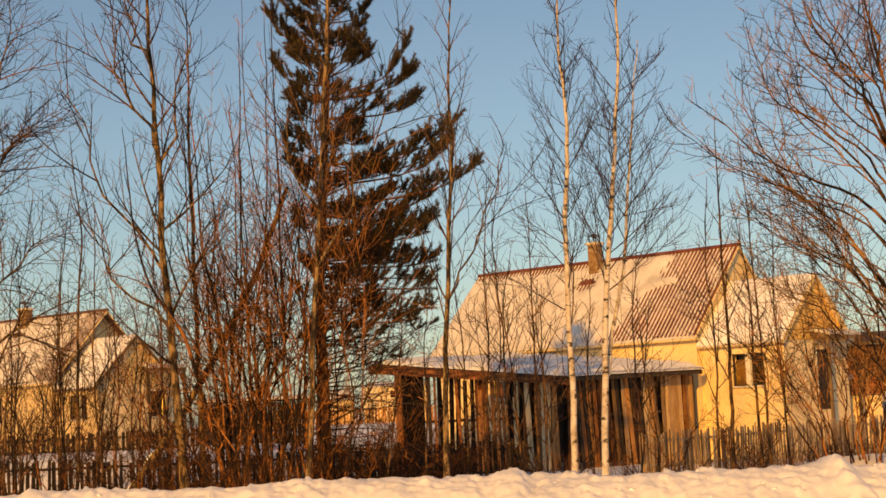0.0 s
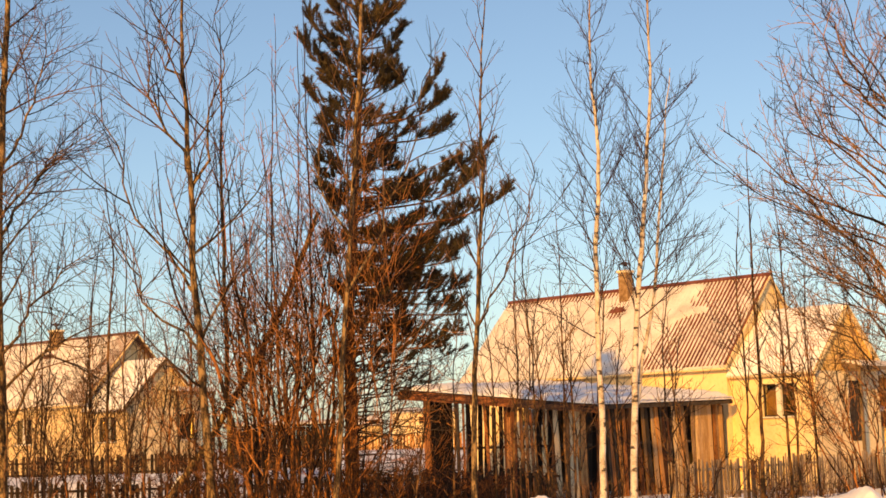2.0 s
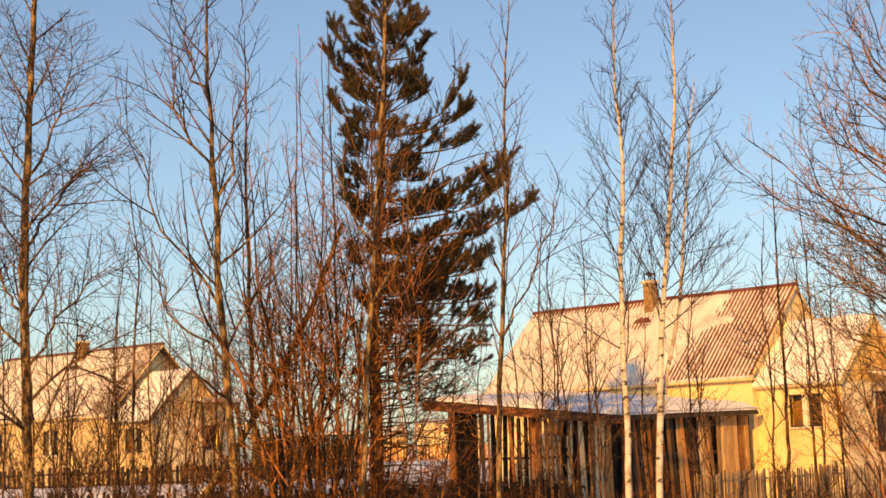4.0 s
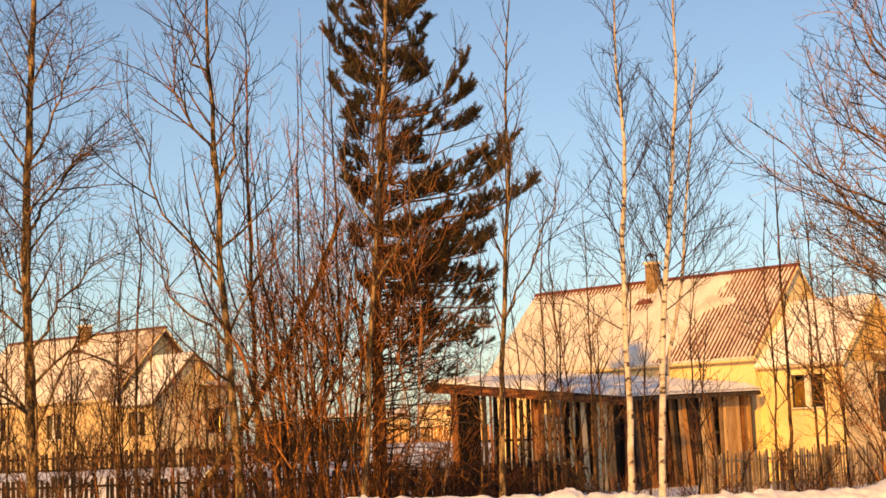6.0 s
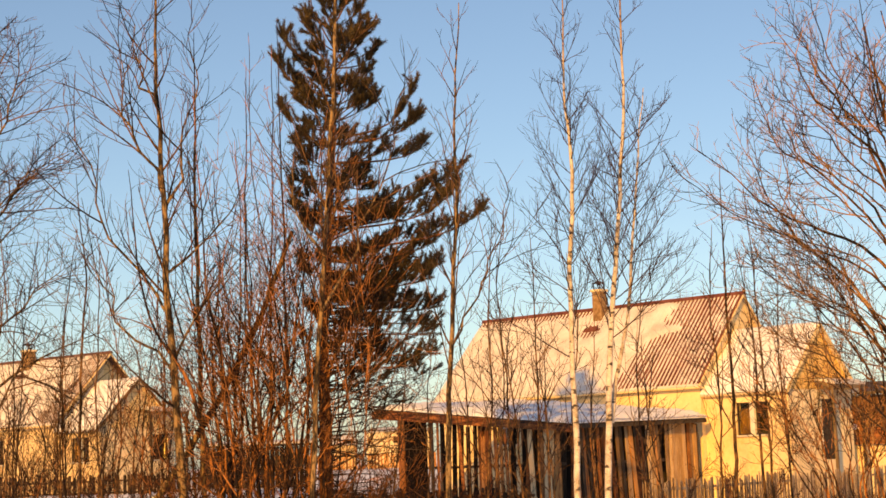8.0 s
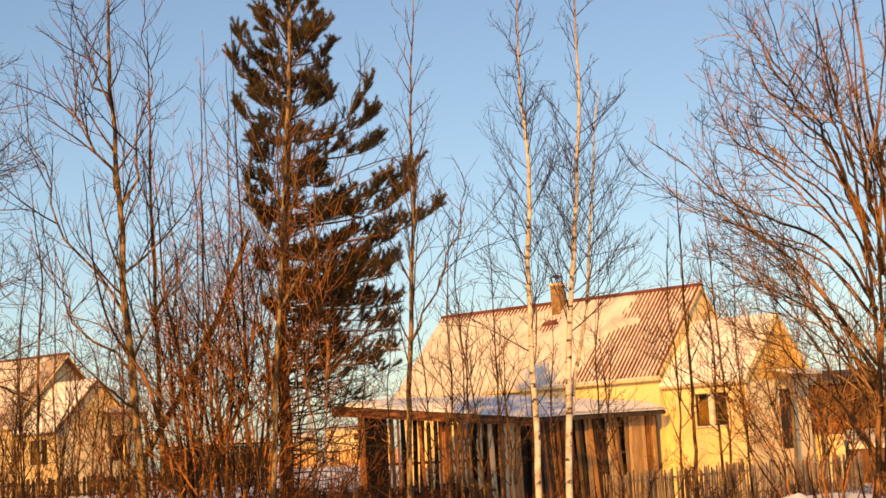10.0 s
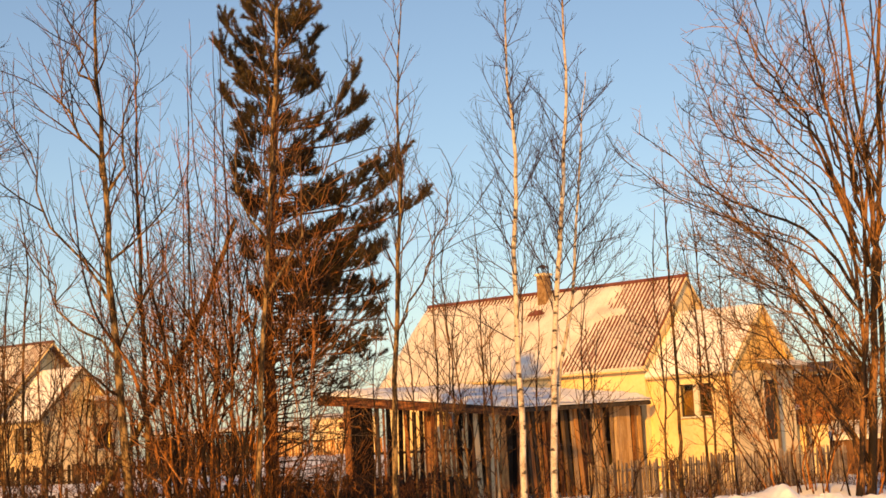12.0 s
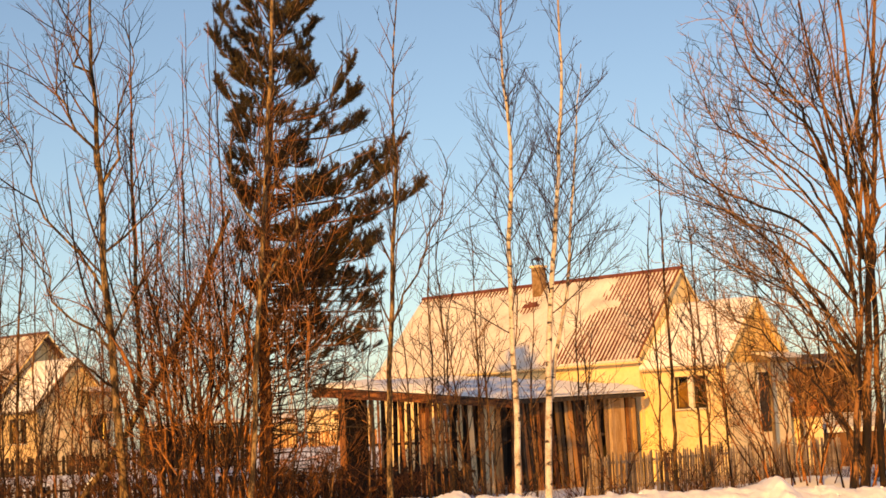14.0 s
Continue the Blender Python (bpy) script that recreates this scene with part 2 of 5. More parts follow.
# ---- ground and snow bank ----
def ground_height(x, y):
    road = 0.35 * max(0.0, min(1.0, (18 - y) / 3))
    drift = 0.10 * fbm(x * 0.15, y * 0.15) + 0.04 * fbm(x * 0.6, y * 0.6, 3) if y < 120 else 0.0
    mound = 0.75 * math.exp(-((x - 9.0) / 2.6) ** 2 - ((y - 34.0) / 2.5) ** 2)
    far = max(0.0, min(1.0, (y - 78) / 75))
    yard = max(0.0, min(1.0, (y - 45.5) / 5)) * max(0.0, min(1.0, (68 - y) / 6)) * max(0.0, min(1.0, (-3.0 - x) / 3)) * max(0.0, min(1.0, (x + 40) / 8))
    mound += (1.12 + 0.12 * fbm(x * 0.5, y * 0.5, 6)) * yard * yard * (3 - 2 * yard)
    return road + drift * max(0.0, min(1.0, (y - 18) / 6)) + mound + 1.3 * far * far * (3 - 2 * far)


def build_ground():
    sh = Shape()
    xs = [-2500, -1200, -500, -200, -90, -50] + [-36 + 0.75 * i for i in range(97)] + [50, 90, 200, 500, 1200, 2500]
    ys = [-2000, -800, -300, -100, -40, -10, 0, 6, 10, 14] + [15 + 0.75 * i for i in range(86)] + [85, 95, 110, 130, 160, 200, 280, 400, 700, 1400, 3500]
    for y in ys:
        for x in xs:
            sh.v.append((x, y, ground_height(x, y)))
    w = len(xs)
    for j in range(len(ys) - 1):
        for i in range(w - 1):
            k = j * w + i
            sh.f.append((k, k + 1, k + w + 1, k + w))
    ob = new("ground", sh.mesh("ground", SNOW, True))
    tagged(ob, "snow-covered ground of a village yard and road", "ground", kind="structure")


def ridge(k):
    """The bank's section: a steep front, a crest and a gentler back."""
    if k < 0.45:
        return 1 - (1 - k / 0.45) ** 1.35
    return math.cos(math.pi / 2 * min(1.0, (k - 0.45) / 0.5)) ** 0.9


def build_bank():
    """The ridge of ploughed snow along the road."""
    sh = Shape()
    nx, ny = 820, 110
    for j in range(ny + 1):
        y = 17.4 + 5.6 * j / ny
        for i in range(nx + 1):
            x = -13 + 26 * i / nx
            crest = 1.27 - 0.012 * (x + 6) + 0.06 * fbm(x * 0.35, 2.0) + 0.025 * fbm(x * 1.6, 9.0)
            crest += 0.16 * math.exp(-((x - 4.85) / 0.15) ** 2) + 0.08 * math.exp(-((x - 0.72) / 0.16) ** 2) + 0.05 * math.exp(-((x + 2.6) / 0.12) ** 2)
            crest += 0.05 / (1 + math.exp(-9 * (x + 2.35))) * (1 - 1 / (1 + math.exp(-2 * (x - 1.5)))) + 0.018 * fbm(x * 4.0, 5.0)
            k = (y - 17.4) / 5.6
            rise = ridge(k)
            crack = max(0.0, 0.16 - abs(fbm(x * 1.9 + 0.4 * fbm(x * 5, y * 5), y * 1.9, 5.0))) / 0.16
            lump = 0.05 * fbm(x * 0.9, y * 0.9, 1.0) - 0.035 * crack ** 1.5 + 0.03 * max(0.0, fbm(x * 4.5, y * 4.5, 8.0)) + 0.026 * fbm(x * 9, y * 9, 3.0) + 0.12 * max(0.0, 0.5 - 1.5 * noise.voronoi(Vector((x * 3.2 + 0.3 * fbm(x * 6, y * 6), y * 3.2, 0.0)))[0][0])
            sh.v.append((x, y, -0.05 + crest * rise + lump * min(1.0, rise * 1.5)))
    w = nx + 1
    for j in range(ny):
        for i in range(nx):
            k = j * w + i
            sh.f.append((k, k + 1, k + w + 1, k + w))
    ob = new("snow_bank", sh.mesh("snow_bank", SNOW, True))
    tagged(ob, "lumpy ridge of ploughed snow along the roadside", "snow bank", kind="structure")


def clods():
    """Broken lumps of snow strewn over the ridge."""
    rng = random.Random(77)
    sh = Shape()
    for i in range(420):
        x, y = rng.uniform(-12, 12), rng.uniform(18.3, 20.6)
        k = (y - 17.4) / 5.6
        z = -0.05 + (1.27 - 0.012 * (x + 6) + 0.06 * fbm(x * 0.35, 2.0)) * ridge(k) + 0.05 * fbm(x * 0.9, y * 0.9, 1.0)
        r = 0.010 + 0.03 * rng.random() ** 3
        m = len(sh.v)
        bm = bmesh.new()
        bmesh.ops.create_icosphere(bm, subdivisions=1, radius=1)
        bm.verts.index_update()
        sq = (rng.uniform(0.8, 1.5), rng.uniform(0.7, 1.2), rng.uniform(0.6, 1.0))
        sh.v += [tuple(Vector((x, y, z)) + Vector((q.co.x * sq[0], q.co.y * sq[1], q.co.z * sq[2])) * r * rng.uniform(0.75, 1.25)) for q in bm.verts]
        sh.f += [tuple(m + q.index for q in f.verts) for f in bm.faces]
        bm.free()
    ob = new("snow_clods", sh.mesh("snow_clods", SNOW, True))
    tagged(ob, "small broken snow clods strewn over the snow bank", "snow clods", kind="stuff")


build_ground()
build_bank()
clods()


# ---- houses ----
def wall_with_openings(sh, a0, a1, z0, z1, b, thick, holes, along="a"):
    """A wall along one local axis with rectangular holes (lo, hi, bottom, top)."""
    xs = sorted({a0, a1, *[h[0] for h in holes], *[h[1] for h in holes]})
    zs = sorted({z0, z1, *[h[2] for h in holes], *[h[3] for h in holes]})
    for i in range(len(xs) - 1):
        for j in range(len(zs) - 1):
            mx, mz = (xs[i] + xs[i + 1]) / 2, (zs[j] + zs[j + 1]) / 2
            if any(h[0] < mx < h[1] and h[2] < mz < h[3] for h in holes):
                continue
            if along == "a":
                sh.box((xs[i], b - thick, zs[j]), (xs[i + 1], b, zs[j + 1]))
            else:
                sh.box((b, xs[i], zs[j]), (b + thick, xs[i + 1], zs[j + 1]))


def window(parent, lo, hi, z0, z1, plane, along="a", sashes=2, curtain=False, label="white-framed window with dark panes"):
    """A casement set into a wall, with a post between the sashes, panes, sill and the dark room behind."""
    top = thing("window", Matrix.Identity(4), "", "")
    top.parent = parent
    tagged(top, label)

    def put(u0, u1, w0, w1, d0, d1):
        sh = bevelled((u0, plane + d0, w0), (u1, plane + d1, w1), 0.006) if along == "a" else bevelled((plane - d1, u0, w0), (plane - d0, u1, w1), 0.006)
        return sh

    f = 0.05
    frame_shape = Shape()
    for args in ((lo, hi, z1 - f, z1), (lo, hi, z0, z0 + f), (lo, lo + f, z0 + f, z1 - f), (hi - f, hi, z0 + f, z1 - f)):
        s = put(*args, -0.12, -0.05)
        k = len(frame_shape.v)
        frame_shape.v += s.v
        frame_shape.f += [tuple(k + q for q in face) for face in s.f]
    part("window_frame", frame_shape, DARK_WOOD, top)
    step = (hi - lo) / sashes
    for i in range(1, sashes):
        m = lo + step * i
        part("mullion", put(m - 0.09, m + 0.09, z0, z1, -0.13, 0.01), WHITE_PAINT, top, "wide white post between the sashes")
    for i in range(sashes):
        g0, g1 = lo + step * i + 0.05, lo + step * (i + 1) - 0.05
        pane = part("pane", put(g0, g1, z0 + 0.05, z1 - 0.05, -0.095, -0.085), GLASS, top)
        pane.visible_shadow = False
        if curtain and i == sashes - 1:
            part("curtain", put(g0, g1, z0 + 0.02, z1 - 0.22, -0.19, -0.16), CURTAIN, top, "brown curtain behind the glass")
    part("window_sill", put(lo - 0.08, hi + 0.08, z0 - 0.05, z0, -0.02, 0.10), WHITE_PAINT, top)
    part("interior", put(lo - 0.1, hi + 0.1, z0 - 0.1, z1 + 0.1, -0.50, -0.42), DARK_ROOM, top)


def corrugated(a0, a1, b_eave, z_eave, b_ridge, z_ridge, pitch=0.17, depth=0.028, thick=0.012):
    """A sheet of waves that run down the slope."""
    sh = Shape()
    n = int((a1 - a0) / pitch * 6)
    down = Vector((0, b_eave - b_ridge, z_eave - z_ridge))
    nrm = Vector((0, -down.z, down.y)).normalized()
    if nrm.z < 0:
        nrm = -nrm
    for side in (0, -thick):
        for i in range(n + 1):
            a = a0 + (a1 - a0) * i / n
            h = depth * math.sin(math.tau * a / pitch) + side
            for k in range(3):
                p = Vector((a, b_ridge, z_ridge)) + down * (k / 2) + nrm * h
                sh.v.append(tuple(p))
    half = 3 * (n + 1)
    for i in range(n):
        for k in range(2):
            q = i * 3 + k
            sh.f.append((q, q + 3, q + 4, q + 1))
            sh.f.append((half + q, half + q + 1, half + q + 4, half + q + 3))
        for k in (0, 2):
            q = i * 3 + k
            sh.f.append((q, half + q, half + q + 3, q + 3))
    return sh


def snow_sheet(a0, a1, b_eave, z_eave, b_ridge, z_ridge, cover, na=150, nb=60, seed=0.0, thick=0.09):
    """Snow lying on a slope; cover(s, k) in -1..1 says where it lies (s metres along, k from ridge 0 to eave 1)."""
    sh = Shape()
    down = Vector((0, b_eave - b_ridge, z_eave - z_ridge))
    nrm = Vector((0, -down.z, down.y)).normalized()
    if nrm.z < 0:
        nrm = -nrm
    for j in range(nb + 1):
        k = j / nb
        for i in range(na + 1):
            a = a0 + (a1 - a0) * i / na
            c = cover(a, k) + 0.45 * fbm(a * 1.1 + seed, k * 4.0) + 0.18 * fbm(a * 4 + seed, k * 12.0)
            edge = min(1.0, 8 * k + 0.2, (1 - k) * 9 + 0.05, (a - a0) * 4 + 0.3, (a1 - a) * 4 + 0.3)
            lay = max(-1.0, min(1.0, c * 1.8))
            h = (thick * lay * edge if lay > 0 else 0.012 * lay) + 0.006 * fbm(a * 3, k * 9, seed) + 0.007 * math.sin(math.tau * a / 0.17)
            p = Vector((a, b_ridge, z_ridge)) + down * (k * 1.012) + nrm * (h + 0.004)
            sh.v.append(tuple(p))
    w = na + 1
    for j in range(nb):
        for i in range(na):
            q = j * w + i
            sh.f.append((q, q + 1, q + w + 1, q + w))
    # underside and rim, so that the layer is a solid
    n = len(sh.v)
    for x, y, z in sh.v[:n]:
        q = Vector((x, y, z)) - nrm * 0.16
        sh.v.append(tuple(q))
    for j in range(nb):
        for i in range(na):
            q = n + j * w + i
            sh.f.append((q, q + w, q + w + 1, q + 1))
    for i in range(na):
        sh.f.append((i, n + i, n + i + 1, i + 1))
        q = nb * w + i
        sh.f.append((q, q + 1, n + q + 1, n + q))
    return sh


def house(m, label, bare, length=12.6, seed=0.0, la=3.2, pane_lo=-2.36, chimney_top=8.32, end_hole=(-1.30, -0.40, 2.50, 3.68), door=False, porch=(-2.0, 0.35, 4.72), plaster=PLASTER, end_plaster=PLASTER, verge=GABLE_WOOD, sheet=ROOF_RED, flue=0.42, over=0.0, wing_snow=SNOW, gable=GABLE_WOOD, wing_gable=OCHRE_WOOD, chimney_a=6.0):
    """A one-storey plastered house: a steep main roof, and a lower wing with its gable at the end.
    Local axes: a along the ridge, b towards the road, z up; the main gable stands at a = 0."""
    top = thing("house", m, label, "house", "houses of the village")
    w, he, hr = 3.28, 4.33, 7.70
    wall_b = 2.95
    sh = Shape()
    holes = [(4.0, 5.2, 2.50, 3.68), (8.6, 9.8, 2.50, 3.68)]
    zt = he + 0.1
    wall_with_openings(sh, 0.15, length - 0.15, 0.0, zt, wall_b, 0.3, holes)
    part("front_wall", sh.weld(), plaster, top, "sunlit yellow plastered wall")
    sh = Shape()
    sh.box((0.15, -wall_b, 0), (length - 0.15, -wall_b + 0.3, zt))
    part("back_wall", sh, plaster, top)
    slope = (hr - he) / w
    for a in (0.15, length - 0.45):
        sh = Shape()
        zw = hr - slope * (wall_b - 0.302) - 0.10
        sh.prism([(a, wall_b - 0.302, 0), (a, -wall_b + 0.302, 0), (a, -wall_b + 0.302, zw), (a, 0, hr - 0.10), (a, wall_b - 0.302, zw)], (0.3, 0, 0))
        part("gable_wall", sh, plaster, top)
    n = 14
    for i in range(n):
        b0, b1 = -2.6 + 5.2 * i / n, -2.6 + 5.2 * (i + 1) / n - 0.012
        t0, t1 = (hr - 0.14 - slope * abs(b) for b in (b0, b1))
        pts = [(0.115, b0, he), (0.115, b1, he), (0.115, b1, t1), (0.115, b0, t0)]
        if b0 < 0 < b1:
            pts.insert(3, (0.115, 0, hr - 0.14))
        sh = Shape()
        sh.prism(pts, (0.032, 0, 0))
        part("gable_board", sh, gable, top)
    for lo, hi, z0, z1 in holes:
        window(top, lo, hi, z0, z1, wall_b, sashes=2)
    part("roof_sheet", corrugated(-0.05 - over, length, w, he, 0, hr), sheet, top, "corrugated roof sheeting")
    part("roof_sheet", corrugated(-0.05 - over, length, -w, he, 0, hr), sheet, top)
    sh = Shape()
    for s in (1, -1):
        sh.prism([(-0.10 - over, 0.0, hr + 0.045), (-0.10 - over, s * 0.10, hr - 0.06), (-0.10 - over, s * 0.10, hr - 0.035), (-0.10 - over, 0.0, hr + 0.075)], (length + over + 0.15, 0, 0))
    part("ridge_cap", sh, sheet, top)
    for s in (1, -1):
        for a in (-0.06 - over, length - 0.02):
            sh = Shape()
            sh.prism([(a, s * w, he - 0.03), (a, s * 0.002, hr - 0.03), (a, s * 0.002, hr - 0.12), (a, s * w, he - 0.12)], (0.05, 0, 0))
            part("verge_board", sh, GABLE_WOOD, top)
    sh = Shape()
    sh.box((0.0, wall_b - 0.1, he - 0.16), (length - 0.05, w - 0.05, he - 0.10))
    sh.box((0.0, w - 0.05, he - 0.13), (length - 0.05, w - 0.02, he - 0.04))
    part("eave_board", sh, GABLE_WOOD, top)
    part("snow_cover", snow_sheet(-over, length, w, he, 0, hr, bare, 420, 56, seed, 0.07), ROOF_SNOW, top, "thin snow with bare red patches", True)
    part("snow_cover", snow_sheet(0.0, length, -w, he, 0, hr, lambda a, k: 0.6, 60, 20, seed), ROOF_SNOW, top, "", True)
    # the lower wing
    wa, za, rb, rz = 3.0, 4.0, 0.5, 6.33
    sh = Shape()
    wb = 2.72
    wall_with_openings(sh, -la + 0.02, 0.15, 0.0, za + 0.04, wb, 0.3, [(pane_lo, pane_lo + 1.24, 2.48, 3.60)])
    part("wing_wall", sh.weld(), plaster, top, "yellow plastered wall of the lower wing")
    window(top, pane_lo, pane_lo + 1.24, 2.48, 3.60, wb, sashes=2, curtain=True)
    rear = rb - (wa - rb)
    ws = (rz - za) / (wa - rb)
    a = -la + 0.02
    sh = Shape()
    wall_with_openings(sh, rear + 0.3, wb - 0.302, 0.0, za - 0.02, a, 0.3, [end_hole], along="b")
    part("wing_end_wall", sh.weld(), end_plaster, top)
    if door:
        d0, d1, e0, e1 = end_hole
        part("door", bevelled((a + 0.08, d0, e0), (a + 0.13, d1, e1), 0.01), DARK_WOOD, top, "dark brown plank door")
        part("door_frame", bevelled((a - 0.02, d1, e0), (a + 0.12, d1 + 0.08, e1 + 0.08), 0.01), WHITE_PAINT, top)
    else:
        window(top, *end_hole, a, along="b", sashes=1)
    n = 16
    for i in range(n):
        b0, b1 = rear + 0.35 + (wa - rear - 0.7) * i / n, rear + 0.35 + (wa - rear - 0.7) * (i + 1) / n - 0.012
        t0, t1 = (rz - 0.12 - ws * abs(b - rb) for b in (b0, b1))
        sh = Shape()
        pts = [(a - 0.02, b0, za - 0.02), (a - 0.02, b1, za - 0.02), (a - 0.02, b1, max(t1, za)), (a - 0.02, b0, max(t0, za))]
        if b0 < rb < b1:
            pts.insert(3, (a - 0.02, rb, rz - 0.12))
        sh.prism(pts, (0.035, 0, 0))
        part("gable_board", sh, wing_gable, top)
    for eb in (wa, rear):
        part("wing_roof", corrugated(-la - 0.12, 0.14, eb, za, rb, rz), sheet, top)
        part("snow_cover", snow_sheet(-la - 0.14, 0.12, eb, za, rb, rz, lambda s, k: 0.9, 50, 40, seed + 5), wing_snow, top, "", True)
        sh = Shape()
        sh.prism([(-la - 0.16, eb, za - 0.02), (-la - 0.16, rb, rz - 0.02), (-la - 0.16, rb, rz - 0.17), (-la - 0.16, eb, za - 0.16)], (0.05, 0, 0))
        part("verge_board", sh, verge, top)
    sh = Shape()
    sh.box((-la - 0.1, wa - 0.06, za - 0.10), (0.1, wa - 0.02, za - 0.03))
    sh.box((-la - 0.1, wb, za - 0.14), (0.1, wa - 0.06, za - 0.10))
    part("eave_board", sh, verge, top)
    # porch roof at the wing's end
    p0, p1, pz = porch
    sh = Shape()
    sh.prism([(-la - 0.75, p0, pz - 0.14), (-la, p0, pz), (-la, p0, pz + 0.14), (-la - 0.75, p0, pz)], (0, p1 - p0, 0))
    part("porch_roof", sh, OLD_WOOD, top)
    sh = Shape()
    sh.prism([(-la - 0.77, p0 - 0.02, pz + 0.004), (-la - 0.01, p0 - 0.02, pz + 0.144), (-la - 0.01, p0 - 0.02, pz + 0.26), (-la - 0.5, p0 - 0.02, pz + 0.2), (-la - 0.77, p0 - 0.02, pz + 0.08)], (0, p1 - p0 + 0.04, 0))
    part("porch_snow", sh, ROOF_SNOW, top)
    for pb in (p0 + 0.08, p1 - 0.08):
        part("porch_post", bevelled((-la - 0.68, pb - 0.05, 0), (-la - 0.58, pb + 0.05, pz - 0.1), 0.01), OLD_WOOD, top)
    # chimney
    c0, c1 = chimney_a, chimney_a + flue
    part("chimney", bevelled((c0, 0.2, 6.4), (c1, 0.62, chimney_top), 0.02), BRICK, top, "yellow-brown brick chimney stack")
    part("chimney_cap", bevelled((c0 - 0.05, 0.15, chimney_top), (c1 + 0.05, 0.67, chimney_top + 0.1), 0.02), LIFTED_PLASTER, top, "pale mortar cap")
    hood = Shape()
    for q in ((c0 + 0.06, 0.26), (c1 - 0.06, 0.26), (c0 + 0.06, 0.56), (c1 - 0.06, 0.56)):
        hood.box((q[0] - 0.015, q[1] - 0.015, chimney_top + 0.1), (q[0] + 0.015, q[1] + 0.015, chimney_top + 0.34))
    k = len(hood.v)
    hood.v += [(c0, 0.2, chimney_top + 0.34), (c1, 0.2, chimney_top + 0.34), (c1, 0.62, chimney_top + 0.34), (c0, 0.62, chimney_top + 0.34), ((c0 + c1) / 2, 0.41, chimney_top + 0.46)]
    hood.f += [(k, k + 1, k + 4), (k + 1, k + 2, k + 4), (k + 2, k + 3, k + 4), (k + 3, k, k + 4), (k + 3, k + 2, k + 1, k)]
    part("chimney_hood", hood, DARK_METAL, top, "dark metal rain hood")
    sh = Shape()
    q = 0.64
    zq = hr - slope * q
    sh.prism([(c0 - 0.25, q, zq + 0.10), (c0 - 0.25, q + 0.32, zq - 0.32 * slope + 0.08), (c0 - 0.25, q + 0.32, zq - 0.32 * slope + 0.03), (c0 - 0.25, q, zq + 0.05)], (flue + 0.5, 0, 0))
    part("flashing", sh, sheet, top, "flashing at the foot of the chimney")
    return top


def bare_right(a, k):
    """Bare sheeting towards the gable and along the ridge."""
    edge = 2.3 + 1.6 * k
    c = (a - edge) * 0.8
    strip = math.exp(-((k - 0.36) / 0.05) ** 2) * (1.0 if a > 0.4 else 0.3)
    ridge = 1.1 * math.exp(-(k / (0.10 if a > 6.6 else 0.04)) ** 2)
    chim = 1.0 * math.exp(-((a - 6.3) / 0.5) ** 2 - ((k - 0.30) / 0.06) ** 2)
    return max(-0.22, min(0.75, c + strip * 0.9)) - ridge - chim


def bare_left(a, k):
    """A bare strip down the gable edge, and some along the ridge."""
    c = (a - 0.75 - 0.25 * k) * 0.9
    ridge = 1.2 * math.exp(-(k / 0.035) ** 2) * (1 if a > 5 else 0.4)
    chim = 0.8 * math.exp(-((a - 5.5) / 0.5) ** 2 - ((k - 0.27) / 0.06) ** 2)
    return max(-0.16, min(0.75, c)) - ridge - chim


house(pose(10.85, 57, 0, 0, 0, 137.96), "yellow plastered village house with a snow-dusted red roof", bare_right, end_hole=(-0.45, 0.50, 1.55, 3.65), door=True, end_plaster=LIFTED_PLASTER, porch=(-1.3, 0.9, 4.12))
# brighter end plaster and gable boards paint in light the grazing sun lacks
house(pose(-16.58, 74.9, 0, 0, 0, 142), "cream plastered village house with a snowy roof behind trees", bare_left, seed=20.0, plaster=CREAM_PLASTER, end_plaster=LIFTED_PLASTER, wing_gable=GABLE_WOOD, chimney_a=5.1, verge=OLD_WOOD, sheet=ROOF_GREY, flue=0.66, over=0.35, la=2.92, pane_lo=-2.08, chimney_top=8.1)


def far_house(x, y, w, d, h, rise, label, mat, win):
    top = thing("house", pose(x, y, 0, 0, 0, 20), label, "house", "houses of the village")
    sh = Shape()
    sh.box((-w / 2, -d / 2, 0), (w / 2, d / 2, h))
    part("wall", sh, mat, top)
    sh = Shape()
    sh.prism([(-w / 2 - 0.3, -d / 2 - 0.4, h), (-w / 2 - 0.3, d / 2 + 0.4, h), (-w / 2 - 0.3, 0, h + rise)], (w + 0.6, 0, 0))
    part("roof", sh, ROOF_SNOW, top, "snow-covered roof")
    for wx in win:
        sh = Shape()
        sh.box((wx - 0.6, -d / 2 - 0.03, 4.2), (wx + 0.6, -d / 2 + 0.02, 4.95))
        part("window", sh, DARK_ROOM, top, "dark window")


far_house(-6.6, 188, 6.0, 6, 5.6, 0.5, "small yellow house far behind the fence", PLASTER, [-0.9])
far_house(-14.0, 196, 2.6, 5, 4.3, 1.2, "small pale house far behind the trees", CREAM_PLASTER, [0.2])

